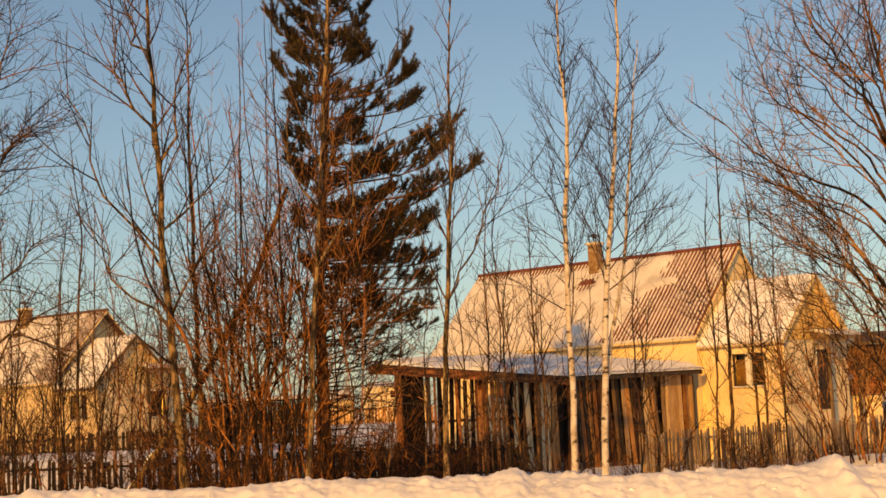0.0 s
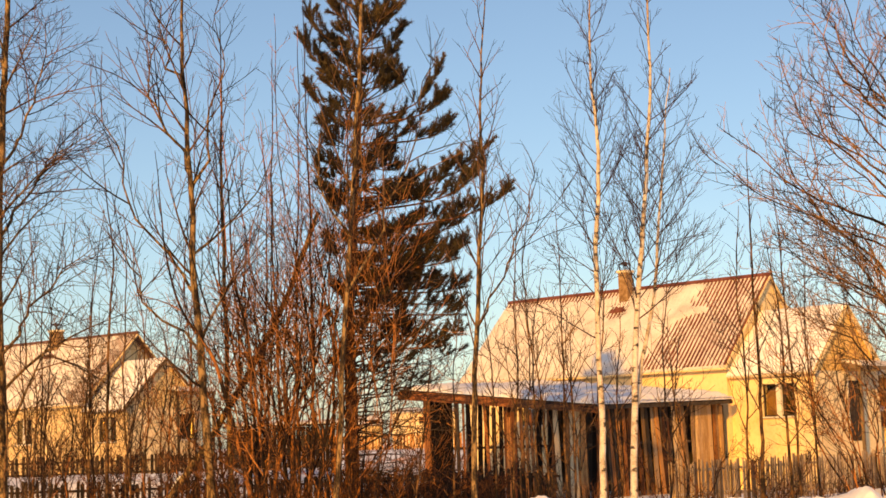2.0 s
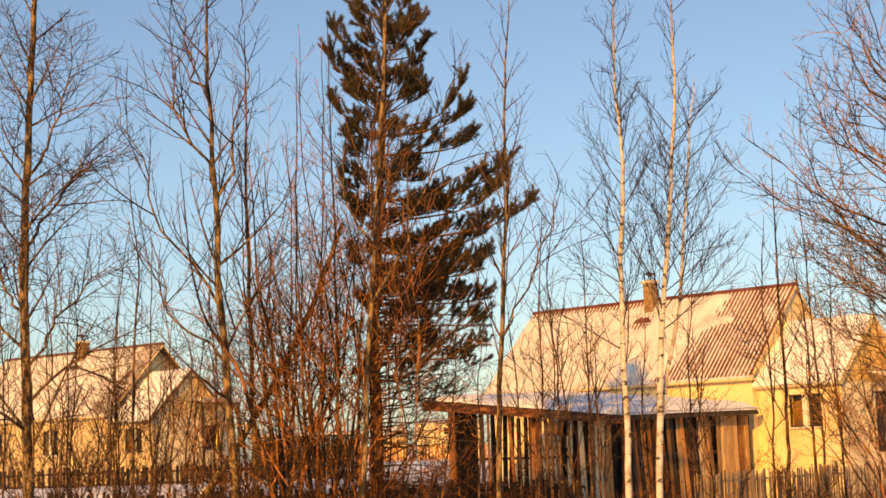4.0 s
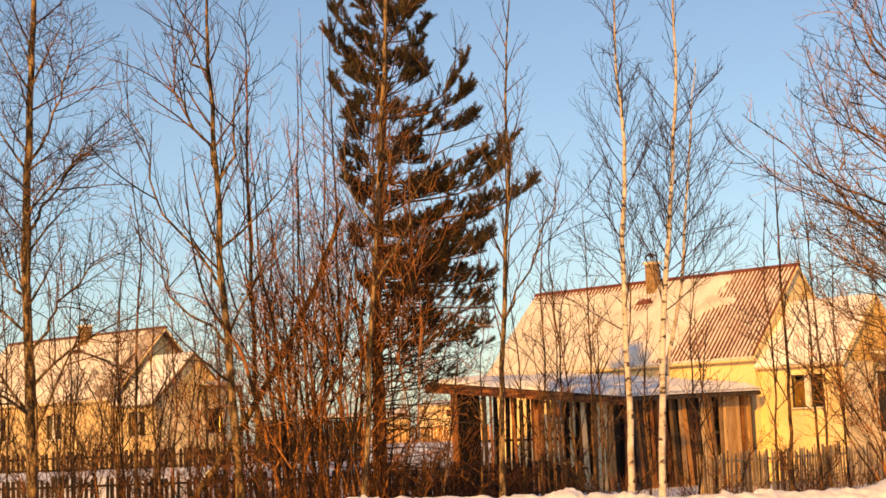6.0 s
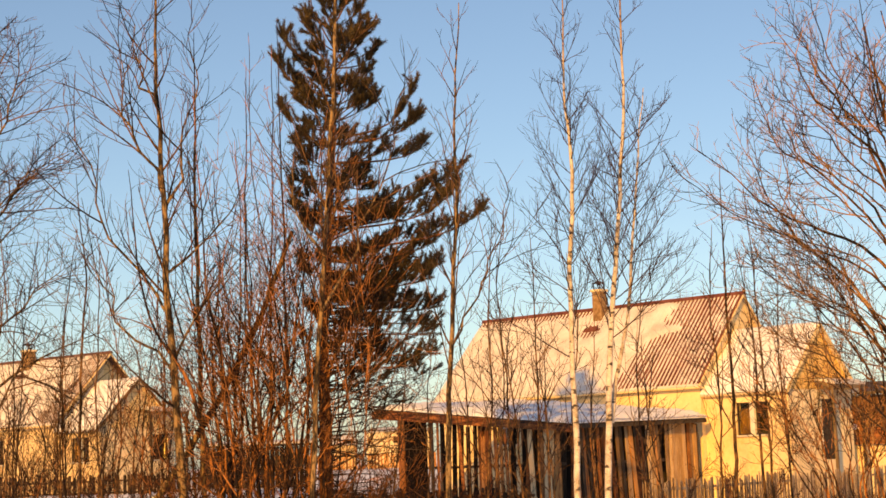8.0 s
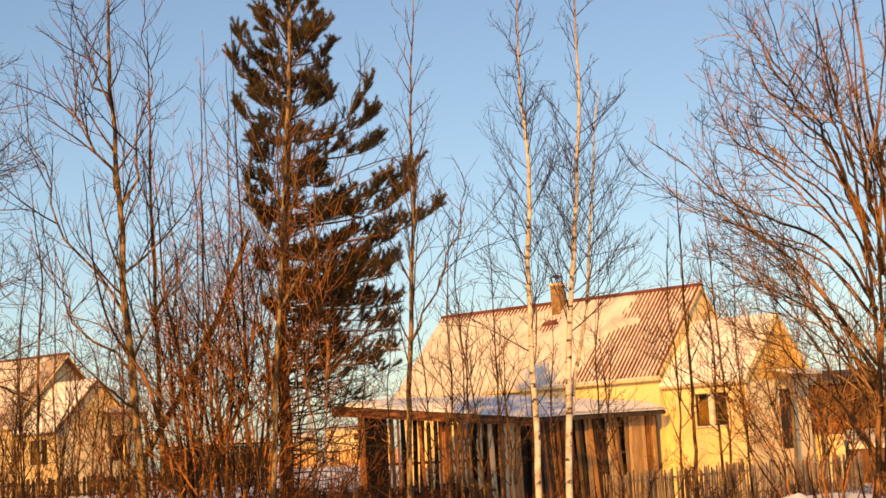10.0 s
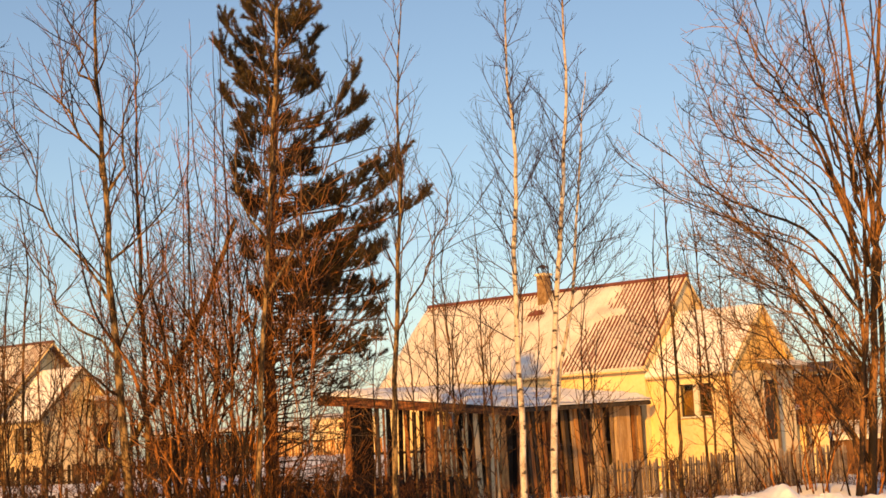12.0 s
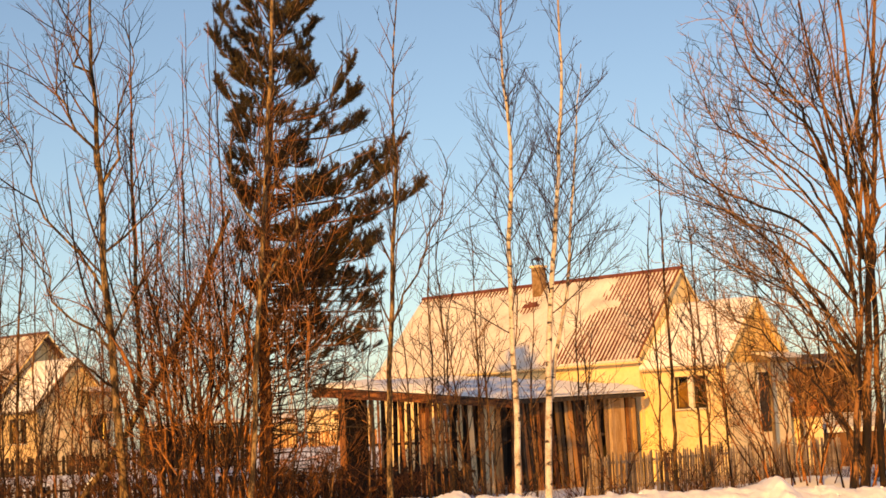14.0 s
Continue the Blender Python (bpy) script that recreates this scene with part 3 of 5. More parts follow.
# ---- shed beside the house ----
def build_shed():
    """A lean-to of upright rough boards with gaps, under a flat snowy roof that rises to one end."""
    top = thing("shed", pose(3.7, 49.1, 0, 0, 0, 137.96), "open board shed with gaps and a snowy flat roof", "shed")
    rng = random.Random(11)
    la, lb = 7.6, -7.2

    def roof_z(a, b):
        return 3.0 + 0.1 * a - 0.02 * b

    # posts under the roof
    for a, b in ((0.1, -0.15), (3.8, -0.15), (7.4, -0.15), (0.1, -3.6), (0.1, -7.0), (3.8, -7.0), (7.4, -7.0)):
        s = 0.11 if a < 7 else 0.15
        part("post", bevelled((a - s, b - s, 0), (a + s, b + s, roof_z(a, b) - 0.22), 0.02), LIGHTENED_WOOD if (a, b) == (0.1, -7.0) else SHED_WOOD, top)
    # boards of the road side: uneven, with wide gaps
    part("door", bevelled((6.2, -0.06, 0.05), (7.22, -0.01, 3.42), 0.01), NEAR_BLACK, top, "near-black plank door")
    a = 0.15
    while a < la - 0.2:
        if a > 5.9:
            break
        wdt = rng.uniform(0.09, 0.24)
        gap = rng.choice((0.02, 0.04, 0.07, 0.10)) if a < 2.2 else rng.choice((0.03, 0.07, 0.11, 0.15))
        lean = rng.gauss(0.0, 0.09)
        zt, zb = roof_z(a, 0) - 0.15, rng.uniform(0.0, 0.1)
        if rng.random() < 0.1:
            zt -= rng.uniform(0.1, 0.5)
        sh = Shape()
        d = rng.uniform(-0.02, 0.02)
        sh.prism([(a, d, zb), (a + wdt, d, zb), (a + wdt + lean, d, zt), (a + lean, d, zt)], (0, -0.03, 0))
        wood = rng.choice((TAN_WOOD, FRESH_WOOD, FRESH_WOOD, SHED_WOOD, SHED_WOOD, TAN_WOOD, DARK_WOOD))
        mid = a + wdt / 2
        # paler woods below a = 2.6 paint in sun that the pine blocks
        wood = rng.choice((LIGHTENED_WOOD, TAN_WOOD, LIGHTENED_WOOD, TAN_WOOD, FRESH_WOOD, SHED_WOOD)) if a < 2.6 else wood
        part("board", sh, NEAR_BLACK if 2.05 < mid < 2.4 or rng.random() < 0.14 else wood, top)
        a += wdt + gap
    # a low row of boards added behind the gaps to darken the lower half
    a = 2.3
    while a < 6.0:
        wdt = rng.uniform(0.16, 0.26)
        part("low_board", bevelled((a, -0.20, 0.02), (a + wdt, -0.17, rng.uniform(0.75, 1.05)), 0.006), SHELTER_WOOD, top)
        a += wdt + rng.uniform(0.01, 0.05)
    # boards of the low side
    b = -0.1
    while b > lb + 0.15:
        wdt = rng.uniform(0.11, 0.22)
        gap = rng.choice((0.05, 0.08, 0.14)) if b > -5.0 else 0.02
        lean = rng.uniform(0.05, 0.34) if b > -5.0 else rng.uniform(-0.05, 0.05)
        zt = roof_z(0, b) - 0.13
        d = rng.uniform(-0.03, 0.03)
        sh = Shape()
        sh.prism([(d, b, 0.02), (d, b + lean, zt), (d, b - wdt + lean, zt), (d, b - wdt, 0.02)], (0.03, 0, 0))
        part("board", sh, rng.choice((GREY_TAN, TAN_WOOD, SHED_WOOD, TAN_WOOD, FRESH_WOOD, SHED_WOOD, DARK_WOOD) if b > -4.2 else (TAN_WOOD, LIGHTENED_WOOD, GREY_TAN)), top)
        b -= wdt + gap
    # close boards of the rear side
    a = 0.0
    while a < la - 0.1:
        sh = Shape()
        wdt = rng.uniform(0.16, 0.26)
        sh.box((a, lb + 0.02, 0.02), (a + wdt, lb + 0.05, roof_z(a, lb) - 0.2))
        part("board", sh, DARK_WOOD, top)
        a += wdt + rng.uniform(0.005, 0.02)
    # rails
    for z in (0.5, 1.7):
        part("rail", bevelled((0.1, -0.12, z), (la, -0.05, z + 0.09)), DARK_WOOD, top)
        part("rail", bevelled((0.05, lb, z), (0.12, -0.1, z + 0.09)), DARK_WOOD, top)
    # roof: fascia, deck, snow
    corners = ((-0.35, 0.35), (la + 0.75, 0.35), (la + 0.75, lb), (-0.35, lb))
    sh = Shape()
    k = [(a, b, roof_z(a, b) - 0.03) for a, b in corners]
    sh.prism(k, (0, 0, 0.06))
    part("roof_deck", sh, DARK_WOOD, top)
    sh = Shape()
    sh.prism([(-0.38, 0.39, roof_z(-0.38, 0) - 0.24), (la + 0.3, 0.39, roof_z(la + 0.3, 0) - 0.34), (la + 0.3, 0.39, roof_z(la + 0.3, 0) - 0.02), (-0.38, 0.39, roof_z(-0.38, 0) - 0.02)], (0, -0.035, 0))
    part("fascia", sh, RED_BOARD, top, "red-brown sunlit fascia board")
    sh = Shape()
    sh.prism([(-0.39, 0.35, roof_z(0, 0.35) - 0.17), (-0.39, lb, roof_z(0, lb) - 0.17), (-0.39, lb, roof_z(0, lb) - 0.05), (-0.39, 0.35, roof_z(0, 0.35) - 0.05)], (0.03, 0, 0))
    part("fascia", sh, DARK_WOOD, top)
    z0, z1 = roof_z(la + 0.5, 0.4), roof_z(la + 0.5, lb)
    sh = Shape()
    sh.prism([(la + 0.34, 0.5, z0 - 0.34), (la + 0.34, lb, z1 - 0.34), (la + 0.34, lb, z1 - 0.035), (la + 0.34, 0.5, z0 - 0.035)], (0.34, 0, 0))
    part("end_beam", sh, BROWN_WOOD, top, "thick dark brown timber at the high end of the roof")
    for a in (0.2, 1.4, 2.6, 3.8, 5.0, 6.2, 7.4):
        sh = Shape()
        z0, z1 = roof_z(a, 0.3) - 0.17, roof_z(a, lb) - 0.17
        sh.prism([(a, 0.34, z0), (a, lb, z1), (a, lb, z1 + 0.135), (a, 0.34, z0 + 0.135)], (0.07, 0, 0))
        part("rafter", sh, SHED_WOOD, top)
    for i in range(9):
        sh = Shape()
        a0, b0 = la - 0.3 + 0.14 * i, rng.uniform(-0.6, 0.3)
        sh.prism([(a0, b0, roof_z(a0, b0) + 0.04), (a0 + 0.16, b0, roof_z(a0, b0) + 0.05), (a0 + 0.16, b0, roof_z(a0, b0) + 0.09 + 0.03 * i % 0.07), (a0, b0, roof_z(a0, b0) + 0.08)], (rng.uniform(-0.3, 0.2), -rng.uniform(1.6, 3.0), 0.05))
        part("loose_board", sh, rng.choice((DARK_WOOD, BROWN_WOOD)), top, "loose plank lying on the roof end")
    sh = Shape()
    na, nb = 110, 90
    for j in range(nb + 1):
        b = 0.44 + (lb - 0.44) * j / nb
        for i in range(na + 1):
            a = -0.44 + (la + 0.62) * i / na
            e = min(1.0, 0.25 + 3 * min(j, nb - j) / nb * 4, 0.25 + 3 * min(i, na - i) / na * 5)
            h = 0.035 + (0.24 + 0.08 * fbm(a * 0.9, b * 0.9) + 0.03 * fbm(a * 4, b * 4, 2)) * e
            h += 0.05 * fbm(a * 7, b * 7, 5) * (1.6 - e) + 0.02 * fbm(a * 14, b * 14, 9)
            sh.v.append((a + 0.05 * fbm(b * 4, 1, 4), b + 0.09 * fbm(a * 5, 7, 2), roof_z(a, b) + max(0.034, h)))
    w = na + 1
    n = len(sh.v)
    sh.v += [(x, y, roof_z(x, y) + 0.032) for x, y, z in sh.v]
    for j in range(nb):
        for i in range(na):
            q = j * w + i
            sh.f.append((q, q + w, q + w + 1, q + 1))
    for i in range(na):
        for q, flip in ((i, 1), (nb * w + i, 0)):
            sh.f.append((q, q + 1, n + q + 1, n + q))
    for j in range(nb):
        for q in (j * w, j * w + na):
            sh.f.append((q, q + w, n + q + w, n + q))
    part("roof_snow", sh, SNOW, top, "thick soft snow on the roof", True)


build_shed()


def wood_shelter():
    """An open shelter: a dark board front under a low snowy roof, on posts."""
    top = thing("wood_shelter", pose(-8.3, 66, 0, 0, 0, 6), "open dark timber shelter with snow on its roof", "shelter")
    rng = random.Random(5)
    w, d = 4.4, 2.2
    for i in range(22):
        x0 = -w / 2 + w * i / 22
        sh = Shape()
        sh.box((x0, -d / 2 + rng.uniform(-0.01, 0.01), 1.1 + rng.uniform(-0.08, 0.03)), (x0 + w / 22 - 0.012, -d / 2 + 0.03, 2.8))
        part("board", sh, SHELTER_WOOD, top)
    for x in (-2.1, -0.7, 0.7, 2.1):
        for y in (-d / 2 + 0.1, d / 2 - 0.1):
            part("post", bevelled((x - 0.07, y - 0.06, 0), (x + 0.07, y + 0.06, 2.8), 0.01), SHELTER_WOOD, top)
    sh = Shape()
    sh.prism([(-w / 2 - 0.2, -d / 2 - 0.3, 2.81), (-w / 2 - 0.2, d / 2 + 0.2, 2.95), (-w / 2 - 0.2, d / 2 + 0.2, 3.03), (-w / 2 - 0.2, -d / 2 - 0.3, 2.89)], (w + 0.4, 0, 0))
    part("roof", sh, SHELTER_WOOD, top)
    sh = Shape()
    sh.prism([(-w / 2 - 0.15, -d / 2 - 0.25, 2.90), (-w / 2 - 0.15, d / 2 + 0.15, 3.034), (-w / 2 - 0.15, d / 2 + 0.15, 3.12), (-w / 2 - 0.15, -d / 2 - 0.2, 2.98)], (w + 0.3, 0, 0))
    part("roof_snow", sh, ROOF_SNOW, top)


wood_shelter()


def brown_barn():
    """A brown board outbuilding beyond the yellow house."""
    top = thing("outbuilding", pose(17.2, 62, 0, 0, 0, -8), "red-brown board outbuilding with a snowy lean-to roof", "outbuilding")
    rng = random.Random(8)
    w = 3.2
    for i in range(18):
        sh = Shape()
        x0 = -w / 2 + w * i / 18
        sh.box((x0, rng.uniform(-0.015, 0.015), 0), (x0 + w / 18 - 0.012, 0.04, 4.0 + rng.uniform(-0.04, 0.04)))
        part("board", sh, BROWN_WOOD, top)
    sh = Shape()
    sh.box((-w / 2 + 0.01, 0.045, 0), (w / 2 - 0.01, 3.0, 3.96))
    part("body", sh, BROWN_WOOD, top)
    sh = Shape()
    sh.prism([(-w / 2 - 0.2, -0.3, 3.98), (-w / 2 - 0.2, 3.2, 4.5), (-w / 2 - 0.2, 3.2, 4.62), (-w / 2 - 0.2, -0.3, 4.1)], (w + 0.4, 0, 0))
    part("roof", sh, OLD_WOOD, top)
    sh = Shape()
    sh.prism([(-w / 2 - 0.5, -1.9, 1.35), (-w / 2 - 0.5, -0.02, 1.85), (-w / 2 - 0.5, -0.02, 2.1), (-w / 2 - 0.5, -1.9, 1.55)], (w + 1.2, 0, 0))
    part("lean_to_snow", sh, ROOF_SNOW, top)
    sh = Shape()
    sh.box((-w / 2 - 0.4, -1.8, 0), (w / 2 + 0.6, -0.05, 1.34))
    part("lean_to", sh, BROWN_WOOD, top)


brown_barn()


def kennel():
    """A small hut with an orange board roof under a line of snow."""
    top = thing("hut", pose(14.9, 58, 0, 0, 0, -6), "small hut with an orange board roof and a line of snow", "hut")
    w = 2.0
    sh = Shape()
    sh.box((-w / 2, -0.5, 0), (w / 2, 0.6, 2.05))
    part("body", sh, PLASTER, top)
    n = 9
    for i in range(n):
        x0 = -w / 2 - 0.1 + (w + 0.2) * i / n
        sh = Shape()
        sh.prism([(x0, -0.68, 2.02), (x0, 0.05, 2.62), (x0, 0.05, 2.66), (x0, -0.68, 2.06)], ((w + 0.2) / n - 0.015, 0, 0))
        part("roof_board", sh, FRESH_WOOD, top)
    sh = Shape()
    sh.prism([(-w / 2 - 0.1, 0.055, 2.62), (-w / 2 - 0.1, 0.75, 2.05), (-w / 2 - 0.1, 0.75, 2.12), (-w / 2 - 0.1, 0.055, 2.7)], (w + 0.2, 0, 0))
    part("rear_roof", sh, OLD_WOOD, top)
    sh = Shape()
    sh.prism([(-w / 2 - 0.08, -0.1, 2.58), (-w / 2 - 0.08, 0.05, 2.72), (-w / 2 - 0.08, 0.2, 2.70), (-w / 2 - 0.08, 0.05, 2.78), (-w / 2 - 0.08, -0.08, 2.66)], (w * 0.6, 0, 0))
    part("roof_snow", sh, ROOF_SNOW, top)


kennel()


# ---- fences ----
def picket_mesh(h, w, t, cut):
    sh = Shape()
    sh.prism([(-w / 2, 0, 0), (w / 2, 0, 0), (w / 2, 0, h - cut), (0, 0, h), (-w / 2, 0, h - cut * 0.8)], (0, -t, 0))
    return sh


def fence(p0, p1, h, label, mat, step=0.125, wide=0.075, seed=1, group="yard fences", z=0.0):
    v = Vector(p1) - Vector(p0)
    n = int(v.length / step)
    turn = math.degrees(math.atan2(v.y, v.x))
    top = thing("fence", pose(p0[0], p0[1], z, 0, 0, turn), label, "fence", group)
    rng = random.Random(seed)
    meshes = [picket_mesh(h * k, wide * q, 0.022, 0.05).mesh("picket", mat) for k, q in ((1, 1), (0.95, 1.1), (1.05, 0.9), (0.98, 1.2), (0.9, 0.85))]
    for i in range(n):
        if rng.random() < 0.04:
            continue
        ob = new("picket", rng.choice(meshes))
        ob.parent = top
        ob.matrix_basis = pose(i * step + rng.uniform(-0.015, 0.015), rng.uniform(-0.008, 0.008), rng.uniform(-0.06, 0.02), rng.uniform(-1.5, 1.5), rng.gauss(0, 1.3), 0)
    for z in (0.3, h - 0.3):
        part("rail", bevelled((0, 0.006, z), (v.length, 0.05, z + 0.07)), mat, top)
    k = 0.0
    while k < v.length:
        part("post", bevelled((k - 0.05, 0.055, 0), (k + 0.05, 0.15, h - 0.02)), mat, top)
        k += 2.4
    return top


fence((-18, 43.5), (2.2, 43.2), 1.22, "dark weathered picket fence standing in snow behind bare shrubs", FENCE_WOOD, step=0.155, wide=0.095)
fence((5.1, 41.4), (15.5, 54), 1.28, "weathered picket fence before the yellow house", PALE_WOOD, step=0.11, wide=0.058, seed=2)
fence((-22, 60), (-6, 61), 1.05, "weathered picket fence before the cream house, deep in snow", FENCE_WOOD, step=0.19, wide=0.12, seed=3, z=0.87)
fence((-24, 168), (6, 170), 1.75, "far tan picket fence across the snowy field", TAN_WOOD, step=0.34, wide=0.2, seed=4, z=1.25)


# ---- trees ----
def smooth_path(pts, n=24):
    """A smooth line through a few points."""
    p = [Vector(q) for q in pts]
    p = [p[0] * 2 - p[1]] + p + [p[-1] * 2 - p[-2]]
    out = []
    segs = len(p) - 3
    for i in range(n + 1):
        u = min(i / n * segs, segs - 1e-6)
        k = int(u)
        t = u - k
        a, b, c, d = p[k:k + 4]
        out.append(0.5 * (2 * b + (c - a) * t + (2 * a - 5 * b + 4 * c - d) * t * t + (3 * b - a - 3 * c + d) * t ** 3))
    return out


def side_dir(rng, axis, angle, flat=1.0):
    """A direction that leaves the axis by an angle, anywhere round it."""
    q = Vector((rng.gauss(0, 1), rng.gauss(0, flat), rng.gauss(0, 1)))
    q = q - axis * q.dot(axis)
    q.normalize()
    return axis * math.cos(angle) + q * math.sin(angle)


def wander(rng, p, d, length, n, up, jit):
    """A line that leaves p towards d, bows one way, turns up to the light and kinks a little from bud to bud."""
    pts, d = [p], d.normalized()
    bow = side_dir(rng, d, radians(90)) * rng.gauss(0, 7.5 * jit)
    zig = side_dir(rng, d, radians(90)) * jit * 1.2
    for i in range(n):
        turn = (bow + Vector((0, 0, 9.0 * up * (1 - 0.5 * d.z)))) / n + zig * rng.uniform(0.2, 1.0) * (1 if i % 2 else -1)
        d = (d + turn).normalized()
        pts.append(pts[-1] + d * (length / n) * rng.uniform(0.8, 1.2))
    return pts


def twigs(rng, sh, pts, r, length, level, spec):
    """Side shoots that leave a branch by turns to either side, shorter towards its tip, each with its own."""
    full = spec["kids"][level]
    count = max(2 - level, round(full * min(1.4, length / (1.7 if level == 0 else 0.8))))
    n = len(pts) - 1
    last = level + 1 == len(spec["kids"])
    f0 = 0.12 if level else spec.get("from", 0.15)
    plane = rng.uniform(0, math.tau)
    thin = spec.get("thin", 0.0064)
    for i in range(count):
        f = min(0.985, f0 + (1 - f0) * (i + rng.uniform(0.1, 0.9)) / count)
        k = min(n - 1, int(f * n))
        p = pts[k].lerp(pts[k + 1], f * n - k)
        axis = (pts[k + 1] - pts[k]).normalized()
        u = axis.cross(Vector((0.3, 0.9, 0.1))).normalized()
        w = axis.cross(u)
        a = plane + math.pi * i + rng.gauss(0, 0.65)
        angle = radians(rng.uniform(*spec["angle"]))
        d = axis * math.cos(angle) + (u * math.cos(a) + w * math.sin(a)) * math.sin(angle)
        ln = max(0.16, length * rng.uniform(*spec["ratio"]) * (1.2 - 0.75 * f))
        rr = max(thin, min(r * 0.65 * (1.1 - 0.5 * f), 0.0085 * ln + 0.0025))
        line = wander(rng, p, d, ln, 5 if last else 7, spec["up"], spec["jit"])
        sh.tube(line, [rr * (1 - 0.55 * j / (len(line) - 1)) for j in range(len(line))], 4 if rr > 0.014 else 3)
        if not last:
            twigs(rng, sh, line, rr, ln, level + 1, spec)


def tree(name, base, stems, label, category, bark, twig, seed, spec, limbs=(), group="", limb_count=14, limb_range=(0.25, 0.97), limb_len=(0.5, 2.2), limb_angle=(28, 55), limb_r=0.03, later=1.0):
    """A bare tree: stems follow smooth lines; limbs leave them; twigs leave the limbs.
    stems: (points relative to nothing, foot radius, top radius); limbs: extra big limbs given as (points, radius)."""
    top = thing(name, Matrix.Translation(base), label, category, group)
    o = Vector(base)
    rng = random.Random(seed)
    crown = Shape()
    for number, (pts, r0, r1) in enumerate(stems):
        limb_total = limb_count if number == 0 else max(3, int(limb_count * later))
        line = [q - o for q in smooth_path(pts, 26)]
        wob = rng.uniform(0, 50)
        line = [q + Vector((0.06 * fbm(q.z * 0.7, wob), 0.06 * fbm(q.z * 0.7, wob + 9), 0)) * min(1, i / 3) for i, q in enumerate(line)]
        n = len(line) - 1
        sh = Shape()
        rad = [r0 * (1 - i / n) ** 0.85 + r1 * (i / n) + (r0 * 0.35 * max(0, 1 - i / 2)) for i in range(n + 1)]
        sh.tube(line, rad, 9)
        part("trunk", sh, bark, top, smooth=True)
        spin = rng.uniform(0, math.tau)
        total = sum((line[i + 1] - line[i]).length for i in range(n))
        for i in range(limb_total):
            f = limb_range[0] + (limb_range[1] - limb_range[0]) * (i + rng.random()) / limb_total
            k = min(n - 1, int(f * n))
            p = line[k]
            axis = (line[k + 1] - line[k]).normalized()
            ln = (limb_len[1] + (limb_len[0] - limb_len[1]) * (f - limb_range[0]) / (limb_range[1] - limb_range[0])) * rng.uniform(0.65, 1.2)
            u = axis.cross(Vector((0.2, 0.95, 0.1))).normalized()
            a = spin + 2.4 * i + rng.gauss(0, 0.4)
            angle = radians(rng.uniform(*limb_angle))
            d = axis * math.cos(angle) + (u * math.cos(a) + axis.cross(u) * math.sin(a)) * math.sin(angle)
            rr = min(rad[k] * 0.6, limb_r * (0.5 + 0.5 * ln / limb_len[1]))
            br = wander(rng, p, d, ln, 8, spec["up"] * 1.1, spec["jit"] * 0.7)
            sh = Shape()
            sh.tube(br, [rr * (1 - 0.8 * j / 8) + 0.002 for j in range(9)], 5)
            part("limb", sh, bark if rr > 0.03 else twig, top, smooth=True)
            twigs(rng, crown, br, rr, ln, 0, spec)
        tip = dict(spec, kids=(max(3, spec["kids"][0] // 2),) + tuple(spec["kids"][1:]), **{"from": 0.6})
        twigs(rng, crown, line, 0.02, min(1.6, total * 0.25), 0, tip)
    for pts, rr in limbs:
        br = [q - o for q in smooth_path(pts, 14)]
        wob = rng.uniform(0, 90)
        br = [q + Vector((0.34 * fbm(j * 0.28, wob), 0.34 * fbm(j * 0.28, wob + 5), 0.12 * fbm(j * 0.28, wob + 9))) * min(1, j / 3) for j, q in enumerate(br)]
        ln = sum((br[i + 1] - br[i]).length for i in range(14))
        sh = Shape()
        sh.tube(br, [rr * (1 - j / 14) ** 0.8 + 0.004 for j in range(15)], 6)
        part("limb", sh, bark if rr > 0.02 else twig, top, smooth=True)
        big = dict(spec, kids=(int(spec["kids"][0] * 2.2),) + tuple(spec["kids"][1:]), **{"from": 0.34})
        twigs(rng, crown, br, rr, min(ln, 3.0), 0, big)
    part("crown", crown, twig, top)
    return top


ASPEN = dict(kids=(4, 3), ratio=(0.40, 0.90), angle=(24, 50), up=0.085, jit=0.10)
SPREAD = dict(kids=(8, 6), ratio=(0.34, 0.80), angle=(34, 66), up=0.05, jit=0.15, thin=0.0072)
WHIPPY = dict(kids=(5, 4), ratio=(0.40, 0.85), angle=(24, 50), up=0.08, jit=0.10)
SPARSE = dict(kids=(4, 3), ratio=(0.45, 0.95), angle=(26, 54), up=0.075, jit=0.11)
CLUMPY = dict(kids=(5, 3), ratio=(0.38, 0.85), angle=(26, 60), up=0.06, jit=0.12, thin=0.0068)
BUSHY = dict(kids=(7, 3), ratio=(0.42, 0.85), angle=(22, 56), up=0.04, jit=0.12, thin=0.0068)
BIRCHY = dict(kids=(7, 4), ratio=(0.38, 0.80), angle=(20, 46), up=0.085, jit=0.10, thin=0.0056)
WILLOWY = dict(kids=(5, 4), ratio=(0.28, 0.64), angle=(26, 58), up=0.075, jit=0.14, thin=0.0068)
ROW = "bare trees along the fence"

